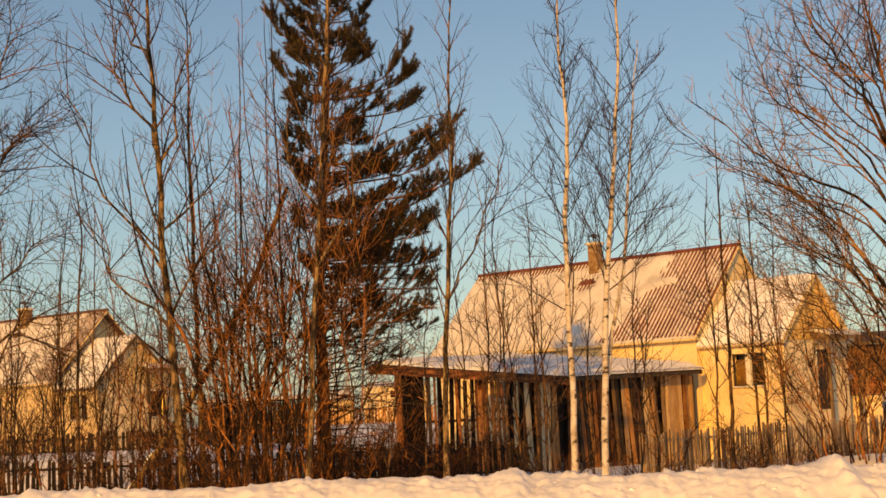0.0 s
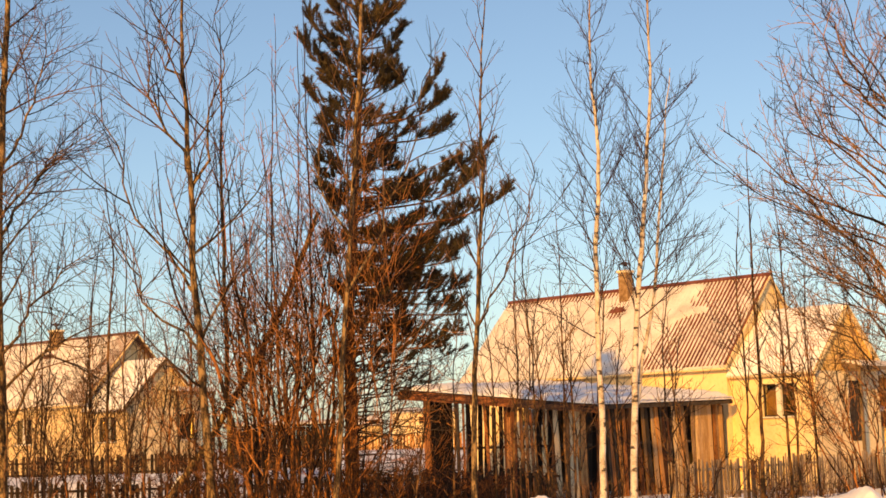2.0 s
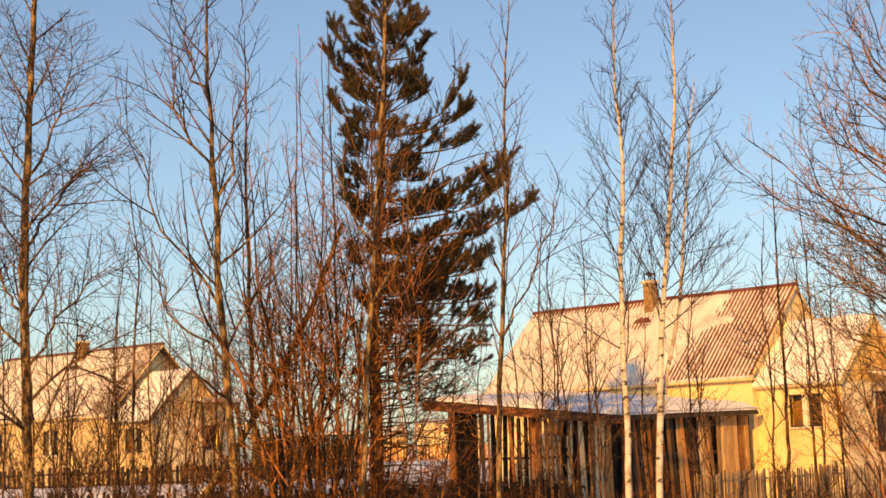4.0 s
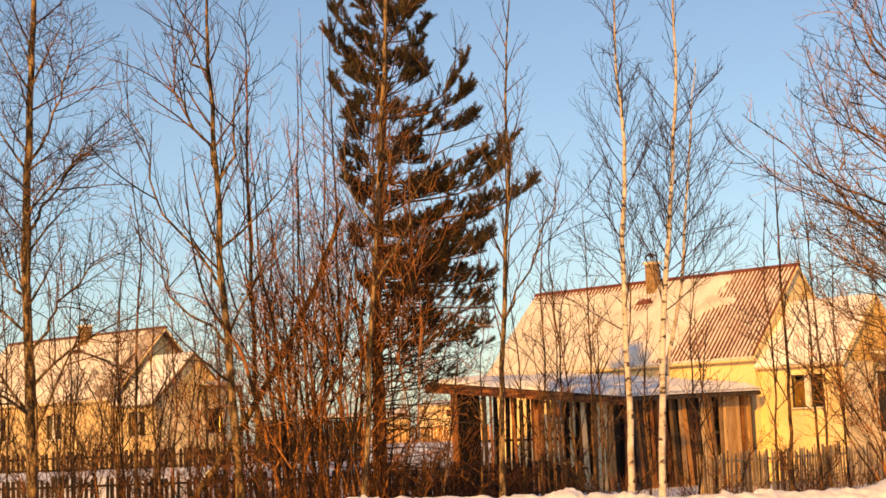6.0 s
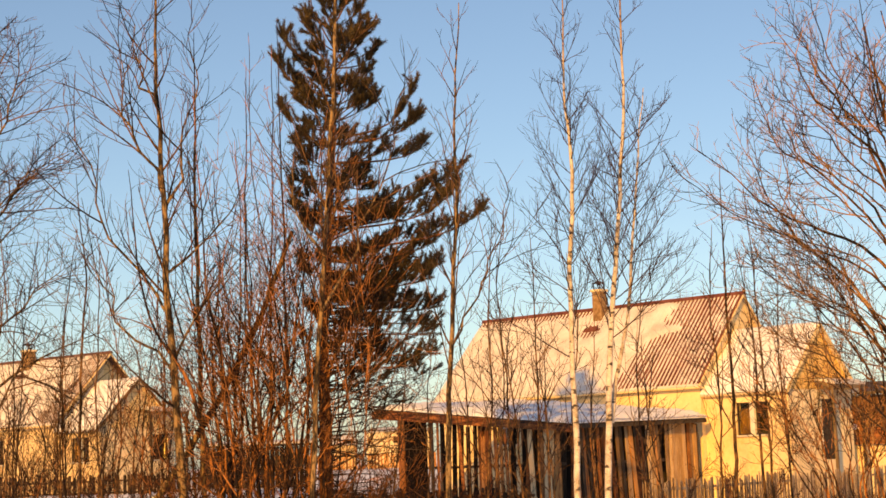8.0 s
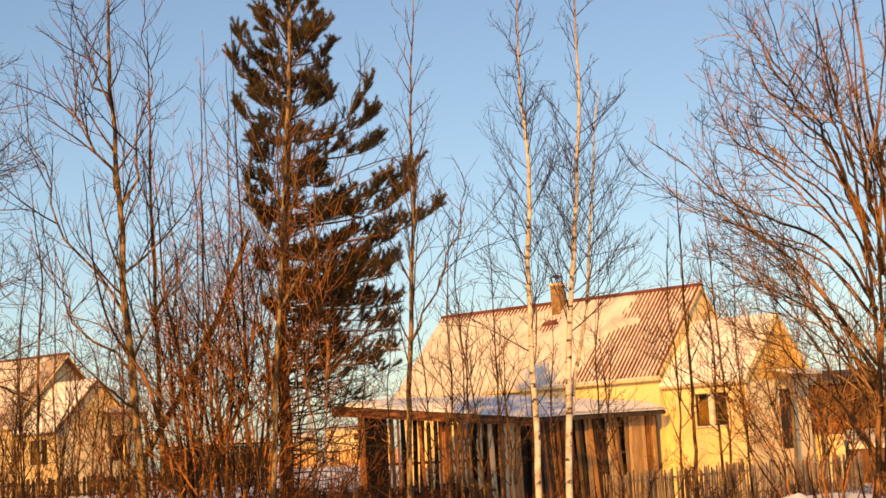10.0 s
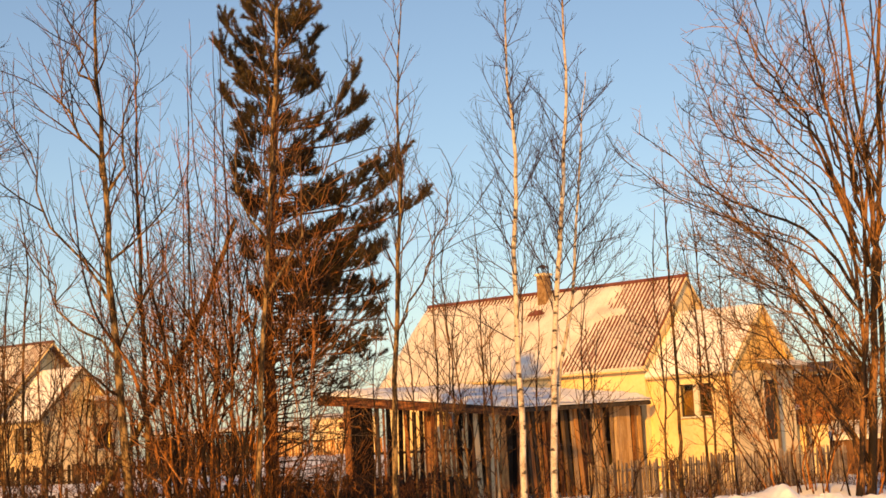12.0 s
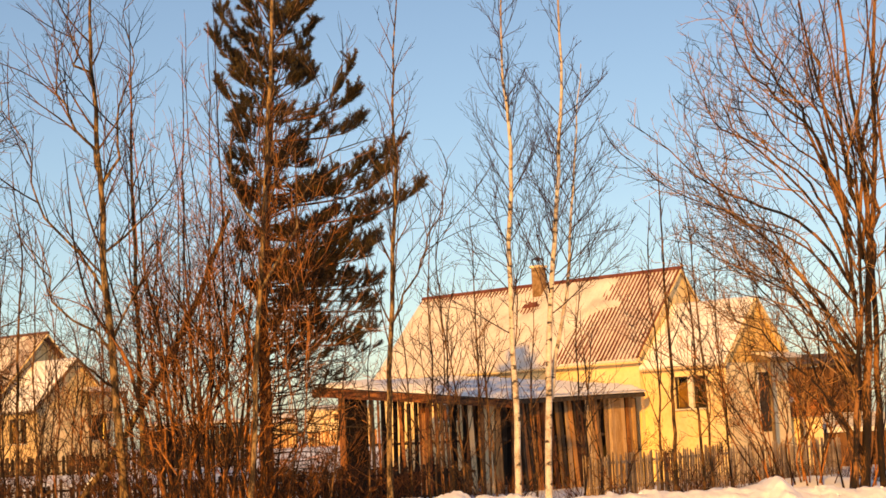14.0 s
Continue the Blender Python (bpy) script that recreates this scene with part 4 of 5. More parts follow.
tree("broadleaf_tree", (-11.34, 37, 0), [([(-11.3, 37, 0), (-11.36, 37, 2.94), (-11.43, 37, 6.31), (-11.39, 37, 9.06), (-11.25, 37, 11.7), (-11.15, 37, 15)], 0.135, 0.05)],
     "tall bare tree with a golden-brown trunk and fine twigs", "tree", BARK, TWIG, 3, SPREAD, group=ROW,
     limbs=[([(-11.4, 37, 4.3), (-10.7, 36.8, 5.2), (-9.9, 36.7, 6.2), (-9.0, 36.6, 7.0)], 0.04), ([(-11.4, 37, 7.2), (-10.9, 37.2, 8.2), (-10.1, 37.3, 9.2), (-9.0, 37.3, 9.9)], 0.04),
            ([(-11.35, 37, 9.0), (-10.8, 36.9, 9.9), (-10.3, 36.8, 11.2), (-10.1, 36.8, 12.6)], 0.04), ([(-11.4, 37, 5.5), (-12.0, 37.2, 6.6), (-12.6, 37.3, 8.2)], 0.04)],
     limb_count=24, limb_range=(0.16, 0.95), limb_len=(1.4, 3.4), limb_angle=(30, 62), limb_r=0.042)

tree("broadleaf_tree", (-5.82, 34, 0), [
    ([(-5.8, 34, 0), (-5.95, 34, 2.9), (-6.13, 34, 5.51), (-6.21, 34, 7.91), (-6.33, 34, 10.34), (-6.35, 34, 13.33)], 0.105, 0.02)],
     "tall slender bare tree with upswept limbs", "tree", BARK, TWIG, 4, ASPEN, group=ROW,
     limbs=[([(-6.1, 34, 5.3), (-6.75, 34.1, 6.2), (-7.5, 34.2, 7.6), (-8.0, 34.2, 9.0), (-8.3, 34.2, 10.2)], 0.035),
            ([(-6.2, 34, 8.0), (-6.6, 33.9, 8.9), (-7.1, 33.8, 10.2), (-7.3, 33.8, 11.8)], 0.035),
            ([(-6.2, 34, 7.6), (-5.8, 34.2, 8.8), (-5.5, 34.3, 10.4), (-5.4, 34.3, 12.2)], 0.035),
            ([(-6.3, 34, 10.0), (-6.7, 34.1, 10.8), (-7.0, 34.1, 12.4)], 0.03),
            ([(-6.1, 34, 4.2), (-6.9, 33.8, 5.0), (-7.6, 33.7, 6.2), (-8.2, 33.7, 7.6)], 0.03)],
     limb_count=15, limb_range=(0.25, 0.95), limb_len=(1.0, 3.2), limb_angle=(34, 64), limb_r=0.034)

tree("slim_tree", (-5.6, 35.5, 0), [([(-5.6, 35.5, 0), (-5.7, 35.5, 3.0), (-5.72, 35.5, 6.0), (-5.75, 35.5, 9.0), (-5.7, 35.5, 11.2)], 0.07, 0.01)],
     "slim bare tree beside a taller one", "tree", BARK, TWIG, 14, WHIPPY, group=ROW, limb_count=20, limb_range=(0.3, 0.96), limb_len=(0.6, 2.0), limb_angle=(20, 42), limb_r=0.022)

tree("leaning_tree", (-7.75, 35.8, 0), [([(-7.75, 35.8, 0), (-6.44, 35.8, 1.86), (-5.42, 35.8, 3.43), (-4.67, 35.8, 4.77), (-3.94, 35.8, 6.35), (-3.58, 35.8, 7.4)], 0.085, 0.05)],
     "leaning bare trunk with snow on its upper side", "tree", BARK, RED_TWIG, 5, WHIPPY, limb_count=9, limb_range=(0.35, 0.95), limb_len=(0.8, 2.0), limb_r=0.03)

tree("aspen_tree", (-3.13, 33, 0), [([(-3.15, 33, 0), (-2.91, 33, 2.51), (-2.68, 33, 5.5), (-2.46, 33, 8.19), (-2.31, 33, 10.3), (-2.16, 33, 13.4)], 0.06, 0.032)],
     "straight bare aspen with a pale golden trunk", "tree", BARK, TWIG, 6, ASPEN, group=ROW,
     limbs=[([(-2.7, 33, 5.2), (-2.0, 32.8, 6.4), (-1.2, 32.7, 8.4), (-0.7, 32.7, 10.6)], 0.03), ([(-2.6, 33, 6.4), (-3.2, 33.1, 7.6), (-3.6, 33.1, 9.5)], 0.03)],
     limb_count=14, limb_range=(0.4, 0.97), limb_len=(1.0, 2.8), limb_angle=(22, 42), limb_r=0.028)

tree("slim_tree", (-0.16, 32, 0), [([(-0.16, 32, 0), (-0.06, 32, 2.95), (0.09, 32, 5.28), (0.24, 32, 7.04), (0.27, 32, 8.96), (0.46, 32, 11.6)], 0.065, 0.010)],
     "slim bare young tree with grey-brown bark", "tree", BARK, TWIG, 7, ASPEN, group=ROW,
     limbs=[([(0.0, 32, 4.2), (0.5, 32.1, 5.3), (1.1, 32.2, 6.4), (1.45, 32.2, 7.6)], 0.022)], limb_count=22, limb_range=(0.25, 0.97), limb_len=(0.9, 2.0), limb_angle=(20, 42), limb_r=0.018)

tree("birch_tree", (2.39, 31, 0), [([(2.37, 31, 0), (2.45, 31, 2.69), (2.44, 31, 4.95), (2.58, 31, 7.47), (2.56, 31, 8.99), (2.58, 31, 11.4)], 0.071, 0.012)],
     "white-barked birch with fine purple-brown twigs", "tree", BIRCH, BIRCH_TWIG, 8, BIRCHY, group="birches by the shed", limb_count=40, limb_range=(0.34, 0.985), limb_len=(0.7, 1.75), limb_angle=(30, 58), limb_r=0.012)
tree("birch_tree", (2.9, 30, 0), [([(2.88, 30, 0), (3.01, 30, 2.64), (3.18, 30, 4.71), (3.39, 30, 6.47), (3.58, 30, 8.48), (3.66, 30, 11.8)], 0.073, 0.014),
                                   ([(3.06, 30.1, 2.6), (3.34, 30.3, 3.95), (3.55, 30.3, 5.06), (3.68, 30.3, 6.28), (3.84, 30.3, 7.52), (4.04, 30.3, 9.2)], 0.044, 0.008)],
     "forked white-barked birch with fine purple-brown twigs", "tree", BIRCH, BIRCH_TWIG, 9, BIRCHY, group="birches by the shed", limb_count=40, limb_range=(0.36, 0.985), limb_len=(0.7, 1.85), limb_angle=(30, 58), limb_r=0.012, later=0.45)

# red-brown clump that fans out from one foot
tree("shrub", (-4.3, 34.4, 0), [([(fx, fy, 0.0), (fx + 0.27 * (hx - fx), fy, 0.8), (hx, fy + 0.2 * side, 3.8), (hx + 0.75 * (hx - fx) + 0.1 * side, fy + 0.4 * side, 3.8 + 0.35 * (h - 3.8)), (hx + 1.0 * (hx - fx) + 0.2 * side, fy + 0.5 * side, h)], r, 0.006)
                                for fx, fy, hx, h, r, side in ((-4.72, 34.3, -5.73, 8.6, 0.066, -1), (-4.68, 34.6, -5.35, 9.6, 0.045, 1), (-4.58, 34.2, -4.92, 10.4, 0.05, -1), (-4.20, 34.5, -4.44, 11.2, 0.055, 1), (-4.02, 34.7, -4.70, 8.2, 0.035, -1),
                                                               (-3.95, 34.3, -3.99, 11.6, 0.05, 1), (-3.80, 34.6, -3.62, 12.0, 0.056, -1), (-3.70, 34.2, -3.10, 9.8, 0.042, 1), (-3.60, 34.5, -2.75, 7.4, 0.035, -1))],
     "fanning clump of bare orange-brown stems", "shrub", CLUMP_BARK, RED_TWIG, 88, CLUMPY, group="shrubs", limb_count=9, limb_range=(0.25, 0.96), limb_len=(0.6, 2.2), limb_angle=(20, 46), limb_r=0.022)

# the big many-stemmed tree
fan = []
frng = random.Random(21)
for i in range(6):
    lean = -0.42 + 0.16 * i + frng.uniform(-0.04, 0.04)
    z0 = frng.uniform(4.6, 6.2)
    y1 = 31 + frng.uniform(-1.2, 1.2)
    fan.append(([(9.62 + 0.03 * i, 31, z0 - 0.6), (9.7 + lean * 0.6, 31 + (y1 - 31) * 0.2, z0 + 1.0), (9.75 + lean * 1.7, 31 + (y1 - 31) * 0.5, z0 + 3.0), (9.8 + lean * 2.8, y1, z0 + frng.uniform(5.5, 7.0))], frng.uniform(0.03, 0.05)))
# long limbs that arch out over the yard
for pts, r in (([(9.45, 31, 4.4), (8.5, 30.8, 5.8), (7.2, 30.7, 6.4), (6.1, 30.6, 7.05), (5.2, 30.6, 8.1)], 0.05),
               ([(9.35, 31, 3.3), (8.2, 31.3, 5.1), (7.25, 31.4, 6.2), (6.7, 31.5, 7.2), (6.2, 31.5, 8.4)], 0.045),
               ([(9.45, 31, 5.6), (8.9, 30.7, 7.4), (8.05, 30.5, 8.4), (7.2, 30.4, 9.3), (6.6, 30.4, 10.6)], 0.05),
               ([(9.45, 31, 6.2), (8.65, 31.3, 8.2), (7.95, 31.5, 9.5), (7.3, 31.5, 10.9)], 0.05),
               ([(9.55, 31, 6.6), (9.15, 31.4, 9.0), (8.5, 31.6, 11.0)], 0.045),
               ([(9.25, 31, 2.8), (8.3, 30.5, 4.2), (7.4, 30.2, 4.8), (6.6, 30.1, 5.1), (5.7, 30.0, 5.7)], 0.035),
               ([(9.3, 31, 2.4), (8.7, 31.6, 4.1), (8.0, 31.9, 5.3), (7.4, 32.0, 6.0), (6.6, 32.0, 6.5)], 0.035),
               ([(9.4, 31, 4.6), (8.8, 30.5, 5.9), (7.6, 30.2, 7.3), (6.7, 30.1, 8.0), (6.2, 30.0, 9.2)], 0.042),
               ([(9.5, 31, 5.2), (9.0, 31.6, 6.6), (8.2, 32.0, 7.6), (7.3, 32.1, 8.3), (6.8, 32.1, 9.4)], 0.04),
               ([(9.3, 31, 1.2), (8.6, 30.7, 2.4), (7.6, 30.5, 3.4), (6.8, 30.4, 3.9), (6.0, 30.3, 4.8)], 0.03),
               ([(9.4, 31, 0.8), (8.8, 30.9, 2.2), (8.3, 30.9, 4.0), (7.9, 30.9, 5.8)], 0.04)):
    fan.append((pts, 0.68 * r))
    for k in range(1 if r < 0.045 else 2):
        dx, dy, dz = frng.uniform(-0.5, 0.5), frng.uniform(-1.6, 1.6), frng.uniform(-0.9, 0.9)
        n = len(pts) - 1
        fan.append(([(x + dx * i / n, y + dy * i / n, z - 0.3 + (dz + 0.3) * i / n) for i, (x, y, z) in enumerate(pts)], frng.uniform(0.36, 0.5) * r))
for k in range(8):
    x1, z1, z0, y1 = frng.uniform(5.9, 8.2), frng.uniform(3.2, 6.6), frng.uniform(1.2, 3.4), 31 + frng.uniform(-1.5, 1.5)
    fan.append(([(9.35, 31, z0), (9.35 + 0.35 * (x1 - 9.35), 31 + 0.3 * (y1 - 31), z0 + 0.5 * (z1 - z0)), (9.35 + 0.7 * (x1 - 9.35), 31 + 0.7 * (y1 - 31), z0 + 0.8 * (z1 - z0)), (x1, y1, z1)], frng.uniform(0.014, 0.022)))
tree("willow_tree", (9.4, 31, 0), [([(9.25, 31, 0), (9.45, 31, 1.93), (9.58, 31, 3.2), (9.72, 31, 4.73), (10.02, 31, 7.01), (10.4, 31, 11.5)], 0.10, 0.03),
                                    ([(9.78, 31.2, 0), (9.76, 31.2, 2.0), (9.86, 31.2, 4.7), (9.78, 31, 7.0), (9.5, 31, 11.2)], 0.078, 0.02),
                                    ([(8.95, 30.8, 0), (9.2, 30.8, 2.1), (9.52, 30.9, 4.5), (9.6, 31, 7.0), (9.1, 31, 10.8)], 0.06, 0.012),
                                    ([(9.95, 30.9, 0), (9.92, 30.9, 2.0), (10.1, 30.9, 4.6), (10.2, 31, 7.0), (10.1, 31, 11.0)], 0.07, 0.014),
                                    ([(9.0, 31.1, 0), (9.3, 31.1, 1.9), (9.42, 31.1, 4.0), (9.3, 31, 6.5), (8.7, 31, 10.5)], 0.062, 0.012)],
     "large bare many-stemmed willow with dark orange-brown bark", "tree", WILLOW_BARK, WILLOW_TWIG, 10, WILLOWY, limbs=fan, limb_count=6, limb_range=(0.40, 0.95), limb_len=(0.8, 2.8), limb_angle=(30, 60), limb_r=0.03, later=0.45)

# thin young trees
def sapling(x, y, h, lean, seed, twig=TWIG, r=0.03, spec=SPARSE, n=11):
    z = ground_height(x, y) - 0.05
    rng = random.Random(seed)
    pts = [(x + lean * h * (k / 4) ** 1.3 + rng.uniform(-0.05, 0.05) * k, y + rng.uniform(-0.05, 0.05) * k, z + h * k / 4) for k in range(5)]
    tree("sapling", (x, y, z), [(pts, r, 0.006)], "thin bare sapling standing in the snow", "sapling", twig, twig, seed, spec, group="saplings", limb_count=n, limb_range=(0.22, 0.96), limb_len=(0.3, h * 0.26), limb_angle=(22, 50), limb_r=0.014)


for i, (x, y, h, lean, r) in enumerate((
        (-8.66, 36, 9.0, 0.02, 0.045), (6.42, 36, 8.6, 0.02, 0.05), (7.2, 36.5, 6.6, -0.03, 0.04), (-9.6, 38, 5.5, 0.03, 0.03), (-7.6, 37, 5.0, 0.05, 0.03),
        (-10.4, 36, 6.0, -0.03, 0.03), (0.9, 33, 5.2, 0.04, 0.025), (1.5, 35, 5.6, -0.02, 0.03), (2.0, 33.5, 4.6, 0.05, 0.025), (-0.6, 35, 5.0, 0.03, 0.025),
        (3.9, 33, 4.2, 0.10, 0.025), (4.6, 35, 4.6, -0.05, 0.025), (-12.6, 38, 6.0, 0.05, 0.035), (-7.0, 39, 4.5, -0.03, 0.025),
        (-9.0, 40, 5.0, 0.06, 0.025), (-1.4, 34, 4.8, 0.08, 0.025), (0.4, 38, 6.0, -0.02, 0.03),
        (-10.9, 39, 5.4, 0.04, 0.03), (-9.9, 35, 4.6, -0.05, 0.025), (-8.2, 38, 5.8, 0.03, 0.03), (-11.9, 36, 5.0, 0.02, 0.03), (-7.9, 34.5, 4.4, 0.08, 0.025), (-10.1, 41, 5.6, -0.04, 0.03),
        (-12.9, 36, 6.2, 0.03, 0.03), (-9.3, 33.5, 3.8, 0.06, 0.02), (-6.7, 37, 5.6, -0.05, 0.03), (2.3, 36, 5.0, -0.04, 0.025), (3.3, 37, 5.4, 0.03, 0.025), (1.1, 37, 4.6, -0.05, 0.022), (0.8, 35.5, 7.6, 0.02, 0.03), (1.35, 37.5, 8.0, -0.01, 0.03), (1.9, 34.5, 7.0, 0.02, 0.03), (2.75, 36.5, 6.8, 0.04, 0.028), (4.4, 37, 6.6, 0.02, 0.028),
        (-12.2, 37.5, 7.6, 0.02, 0.03), (-10.7, 35.2, 7.0, -0.02, 0.03), (-9.2, 36.6, 7.8, 0.03, 0.032), (-8.0, 35.6, 7.2, -0.03, 0.03), (-7.1, 38.0, 8.2, 0.02, 0.032), (-5.2, 38.0, 8.6, 0.03, 0.034), (-11.5, 41, 7.4, 0.03, 0.03),
        (5.9, 35, 7.0, 0.02, 0.03), (6.9, 34, 7.4, -0.02, 0.03), (8.2, 38, 7.0, -0.03, 0.03))):
    sapling(x, y, h, lean, 100 + i, r=r)


# many-stemmed shrubs
def shrub(x, y, count, height, spread, seed, twig, label, r=0.03, spec=BUSHY, limb_count=8):
    rng = random.Random(seed)
    stems = []
    z = ground_height(x, y) - 0.05
    for i in range(count):
        side = rng.uniform(-1, 1)
        dy = rng.uniform(-1, 1)
        h = height * rng.uniform(0.55, 1.05)
        bx = x + side * spread * 0.28
        pts = [(bx, y + dy * 0.3, z)]
        for k in range(1, 5):
            f = k / 4
            pts.append((bx + side * spread * 0.75 * f ** 1.2 + rng.gauss(0, 0.05 * height ** 0.6), y + dy * (0.3 + spread * 0.4 * f), z + h * f))
        stems.append((pts, r * rng.uniform(0.6, 1.2), 0.005))
    tree("shrub", (x, y, z), stems, label, "shrub", CLUMP_BARK if height > 4 else twig, twig, seed, spec, group="shrubs", limb_count=limb_count, limb_range=(0.26 if height > 4 else 0.12, 0.97), limb_len=(0.3, height * 0.3), limb_angle=(15, 42), limb_r=0.02)


CLUMP, BUSH = "tall clump of bare red-brown shrub stems", "low twiggy bush before the fence"
for i, (x, y, count, height, spread, twig, label, r, spec) in enumerate((
        (-3.9, 34.9, 5, 9.4, 3.2, RED_TWIG, CLUMP, 0.03, CLUMPY), (-3.5, 34.7, 5, 12.0, 1.5, RED_TWIG, CLUMP, 0.032, CLUMPY), (-2.95, 34.1, 6, 13.0, 1.7, RED_TWIG, CLUMP, 0.028, SPARSE), (-5.0, 35.0, 9, 9.4, 2.8, RED_TWIG, CLUMP, 0.044, CLUMPY),
        (-5.6, 34.0, 11, 2.7, 2.4, BRUSH, "low twiggy dark brown bush", 0.014, BUSHY), (-4.3, 33.6, 11, 2.4, 2.2, BRUSH, "low twiggy dark brown bush", 0.014, BUSHY), (-7.2, 35.0, 6, 2.2, 2.0, BRUSH, "low twiggy dark brown bush", 0.014, BUSHY),
        (-1.8, 37.2, 15, 2.6, 2.4, BRUSH, "low twiggy dark brown bush", 0.014, BUSHY), (-2.6, 34.6, 11, 2.6, 2.2, BRUSH, "low twiggy dark brown bush", 0.014, BUSHY), (-1.6, 35.6, 6, 2.0, 2.0, BRUSH, "low twiggy dark brown bush", 0.013, BUSHY), (-6.2, 34.6, 7, 2.2, 2.0, BRUSH, "low twiggy dark brown bush", 0.014, BUSHY), (-1.9, 38.6, 7, 1.9, 2.2, BRUSH, "low twiggy dark brown bush", 0.013, BUSHY), (-4.4, 38.0, 12, 2.4, 2.4, BRUSH, "low twiggy dark brown bush", 0.013, BUSHY), (-0.3, 40.8, 5, 1.6, 2.2, BRUSH, "low twiggy bush before the shed", 0.012, BUSHY), (-2.9, 35.2, 5, 2.2, 1.6, BRUSH, "low twiggy dark brown bush", 0.014, BUSHY), (-4.2, 36.5, 6, 5.0, 2.2, RED_TWIG, CLUMP, 0.03, CLUMPY), (8.5, 33, 20, 4.2, 3.0, RED_TWIG, "dense twiggy orange-brown bush in the snow", 0.018, BUSHY), (9.3, 32, 12, 5.4, 2.4, WILLOW_TWIG, "tall twiggy orange-brown bush at the foot of the willow", 0.022, CLUMPY),
        (7.0, 38, 7, 2.2, 2.2, BRUSH, BUSH, 0.012, SPARSE), (5.2, 39, 7, 2.2, 2.2, BRUSH, BUSH, 0.012, SPARSE), (0.4, 39, 8, 2.2, 2.2, BRUSH, "low twiggy bush before the shed", 0.012, SPARSE), (-1.1, 40.5, 13, 1.9, 2.6, BRUSH, "low twiggy bush before the fence", 0.012, BUSHY),
        (2.6, 39.5, 7, 2.2, 2.2, TWIG, "low twiggy bush before the shed", 0.012, SPARSE), (-8.0, 40, 6, 2.2, 2.6, BRUSH, BUSH, 0.013, SPARSE), (-10.6, 39, 6, 2.8, 2.6, BRUSH, BUSH, 0.013, SPARSE),
        (-6.4, 38.5, 7, 3.6, 2.0, BRUSH, BUSH, 0.016, SPARSE), (-12.6, 40, 7, 3.0, 2.6, BRUSH, BUSH, 0.013, SPARSE), (-9.2, 41.5, 6, 2.0, 2.6, BRUSH, BUSH, 0.013, SPARSE), (-6.0, 41, 6, 2.4, 2.4, BRUSH, BUSH, 0.013, SPARSE), (17.0, 72, 12, 9.0, 2.6, TWIG, "tall bare bush behind the yellow house", 0.035, BUSHY), (14.2, 71, 10, 10.5, 1.6, TWIG, "tall bare bush behind the yellow house", 0.03, BUSHY), (12.6, 76, 8, 10.5, 1.4, TWIG, "tall bare bush behind the yellow house", 0.03, BUSHY),
        (-11.2, 38.5, 8, 4.6, 2.4, TWIG, "thin brown shrub stems before the cream house", 0.018, BUSHY), (-9.7, 40.2, 8, 4.0, 2.2, RED_TWIG, "thin red-brown shrub stems before the cream house", 0.016, BUSHY), (-9.4, 37, 4, 6.5, 1.8, TWIG, "thin brown shrub stems before the cream house", 0.02, SPARSE), (-7.4, 36, 4, 7.2, 1.2, RED_TWIG, "thin red-brown shrub stems before the cream house", 0.022, SPARSE))):
    shrub(x, y, count, height, spread, 51 + i, twig, label, r, spec)


# snow that lies along the foot of the leaning trunk
def trunk_snow():
    top = next(o for o in bpy.data.objects if o.name.startswith("leaning_tree"))
    sh = Shape()
    pts = [q - Vector((-7.75, 35.8, 0)) + Vector((-0.05, -0.02, 0.06)) for q in smooth_path([(-7.75, 35.8, 0), (-6.44, 35.8, 1.86), (-5.42, 35.8, 3.43)], 14)][:6]
    sh.tube(pts, [0.012 + 0.03 * abs(math.sin(2.1 * i)) for i in range(6)], 7)
    part("snow", sh, SNOW, top, "line of snow on the upper side of the trunk", True)


trunk_snow()


# ---- dry weeds along the fences ----
def weeds(x0, x1, y0, y1, count, height, seed, label):
    rng = random.Random(seed)
    sh = Shape()
    for i in range(count):
        x, y = rng.uniform(x0, x1), rng.uniform(y0, y1)
        if fbm(x * 0.5, y * 0.5, 3.0) < -0.12:
            continue
        h = height * rng.uniform(0.4, 1.1)
        line = wander(rng, Vector((x, y, ground_height(x, y) - 0.03)), Vector((rng.gauss(0, 0.2), rng.gauss(0, 0.2), 1)), h, 3, 0.0, 0.12)
        sh.tube(line, [0.008, 0.007, 0.006, 0.004], 3)
        for k in range(3):
            q = line[rng.choice((1, 2, 2))]
            tw = wander(rng, q, side_dir(rng, Vector((0, 0, 1)), radians(rng.uniform(20, 60))), h * rng.uniform(0.2, 0.45), 2, 0.05, 0.1)
            sh.tube(tw, [0.006, 0.005, 0.004], 3)
    ob = new("dry_weeds", sh.mesh("dry_weeds", BRUSH))
    tagged(ob, label, "weeds", kind="stuff")


weeds(-9, -1.5, 40.0, 43.2, 150, 1.0, 71, "dry brown weeds and brush along the fence")
weeds(-17, -2, 44.2, 50, 160, 1.2, 72, "dry brown brush behind the fence")
weeds(-21, -6, 57, 59.5, 240, 1.5, 73, "dry brown brush before the far fence")
weeds(-1.5, 7, 41.5, 43, 340, 1.0, 74, "dry weeds before the board shed")
weeds(-4, 0.5, 38.5, 42, 460, 1.3, 76, "dry brown brush at the foot of the pine")
weeds(-6.6, -1, 36, 41, 360, 1.5, 77, "dry brown brush among the shrub stems")
weeds(7, 13, 39, 43, 420, 1.2, 75, "dry weeds in snow before the picket fence")


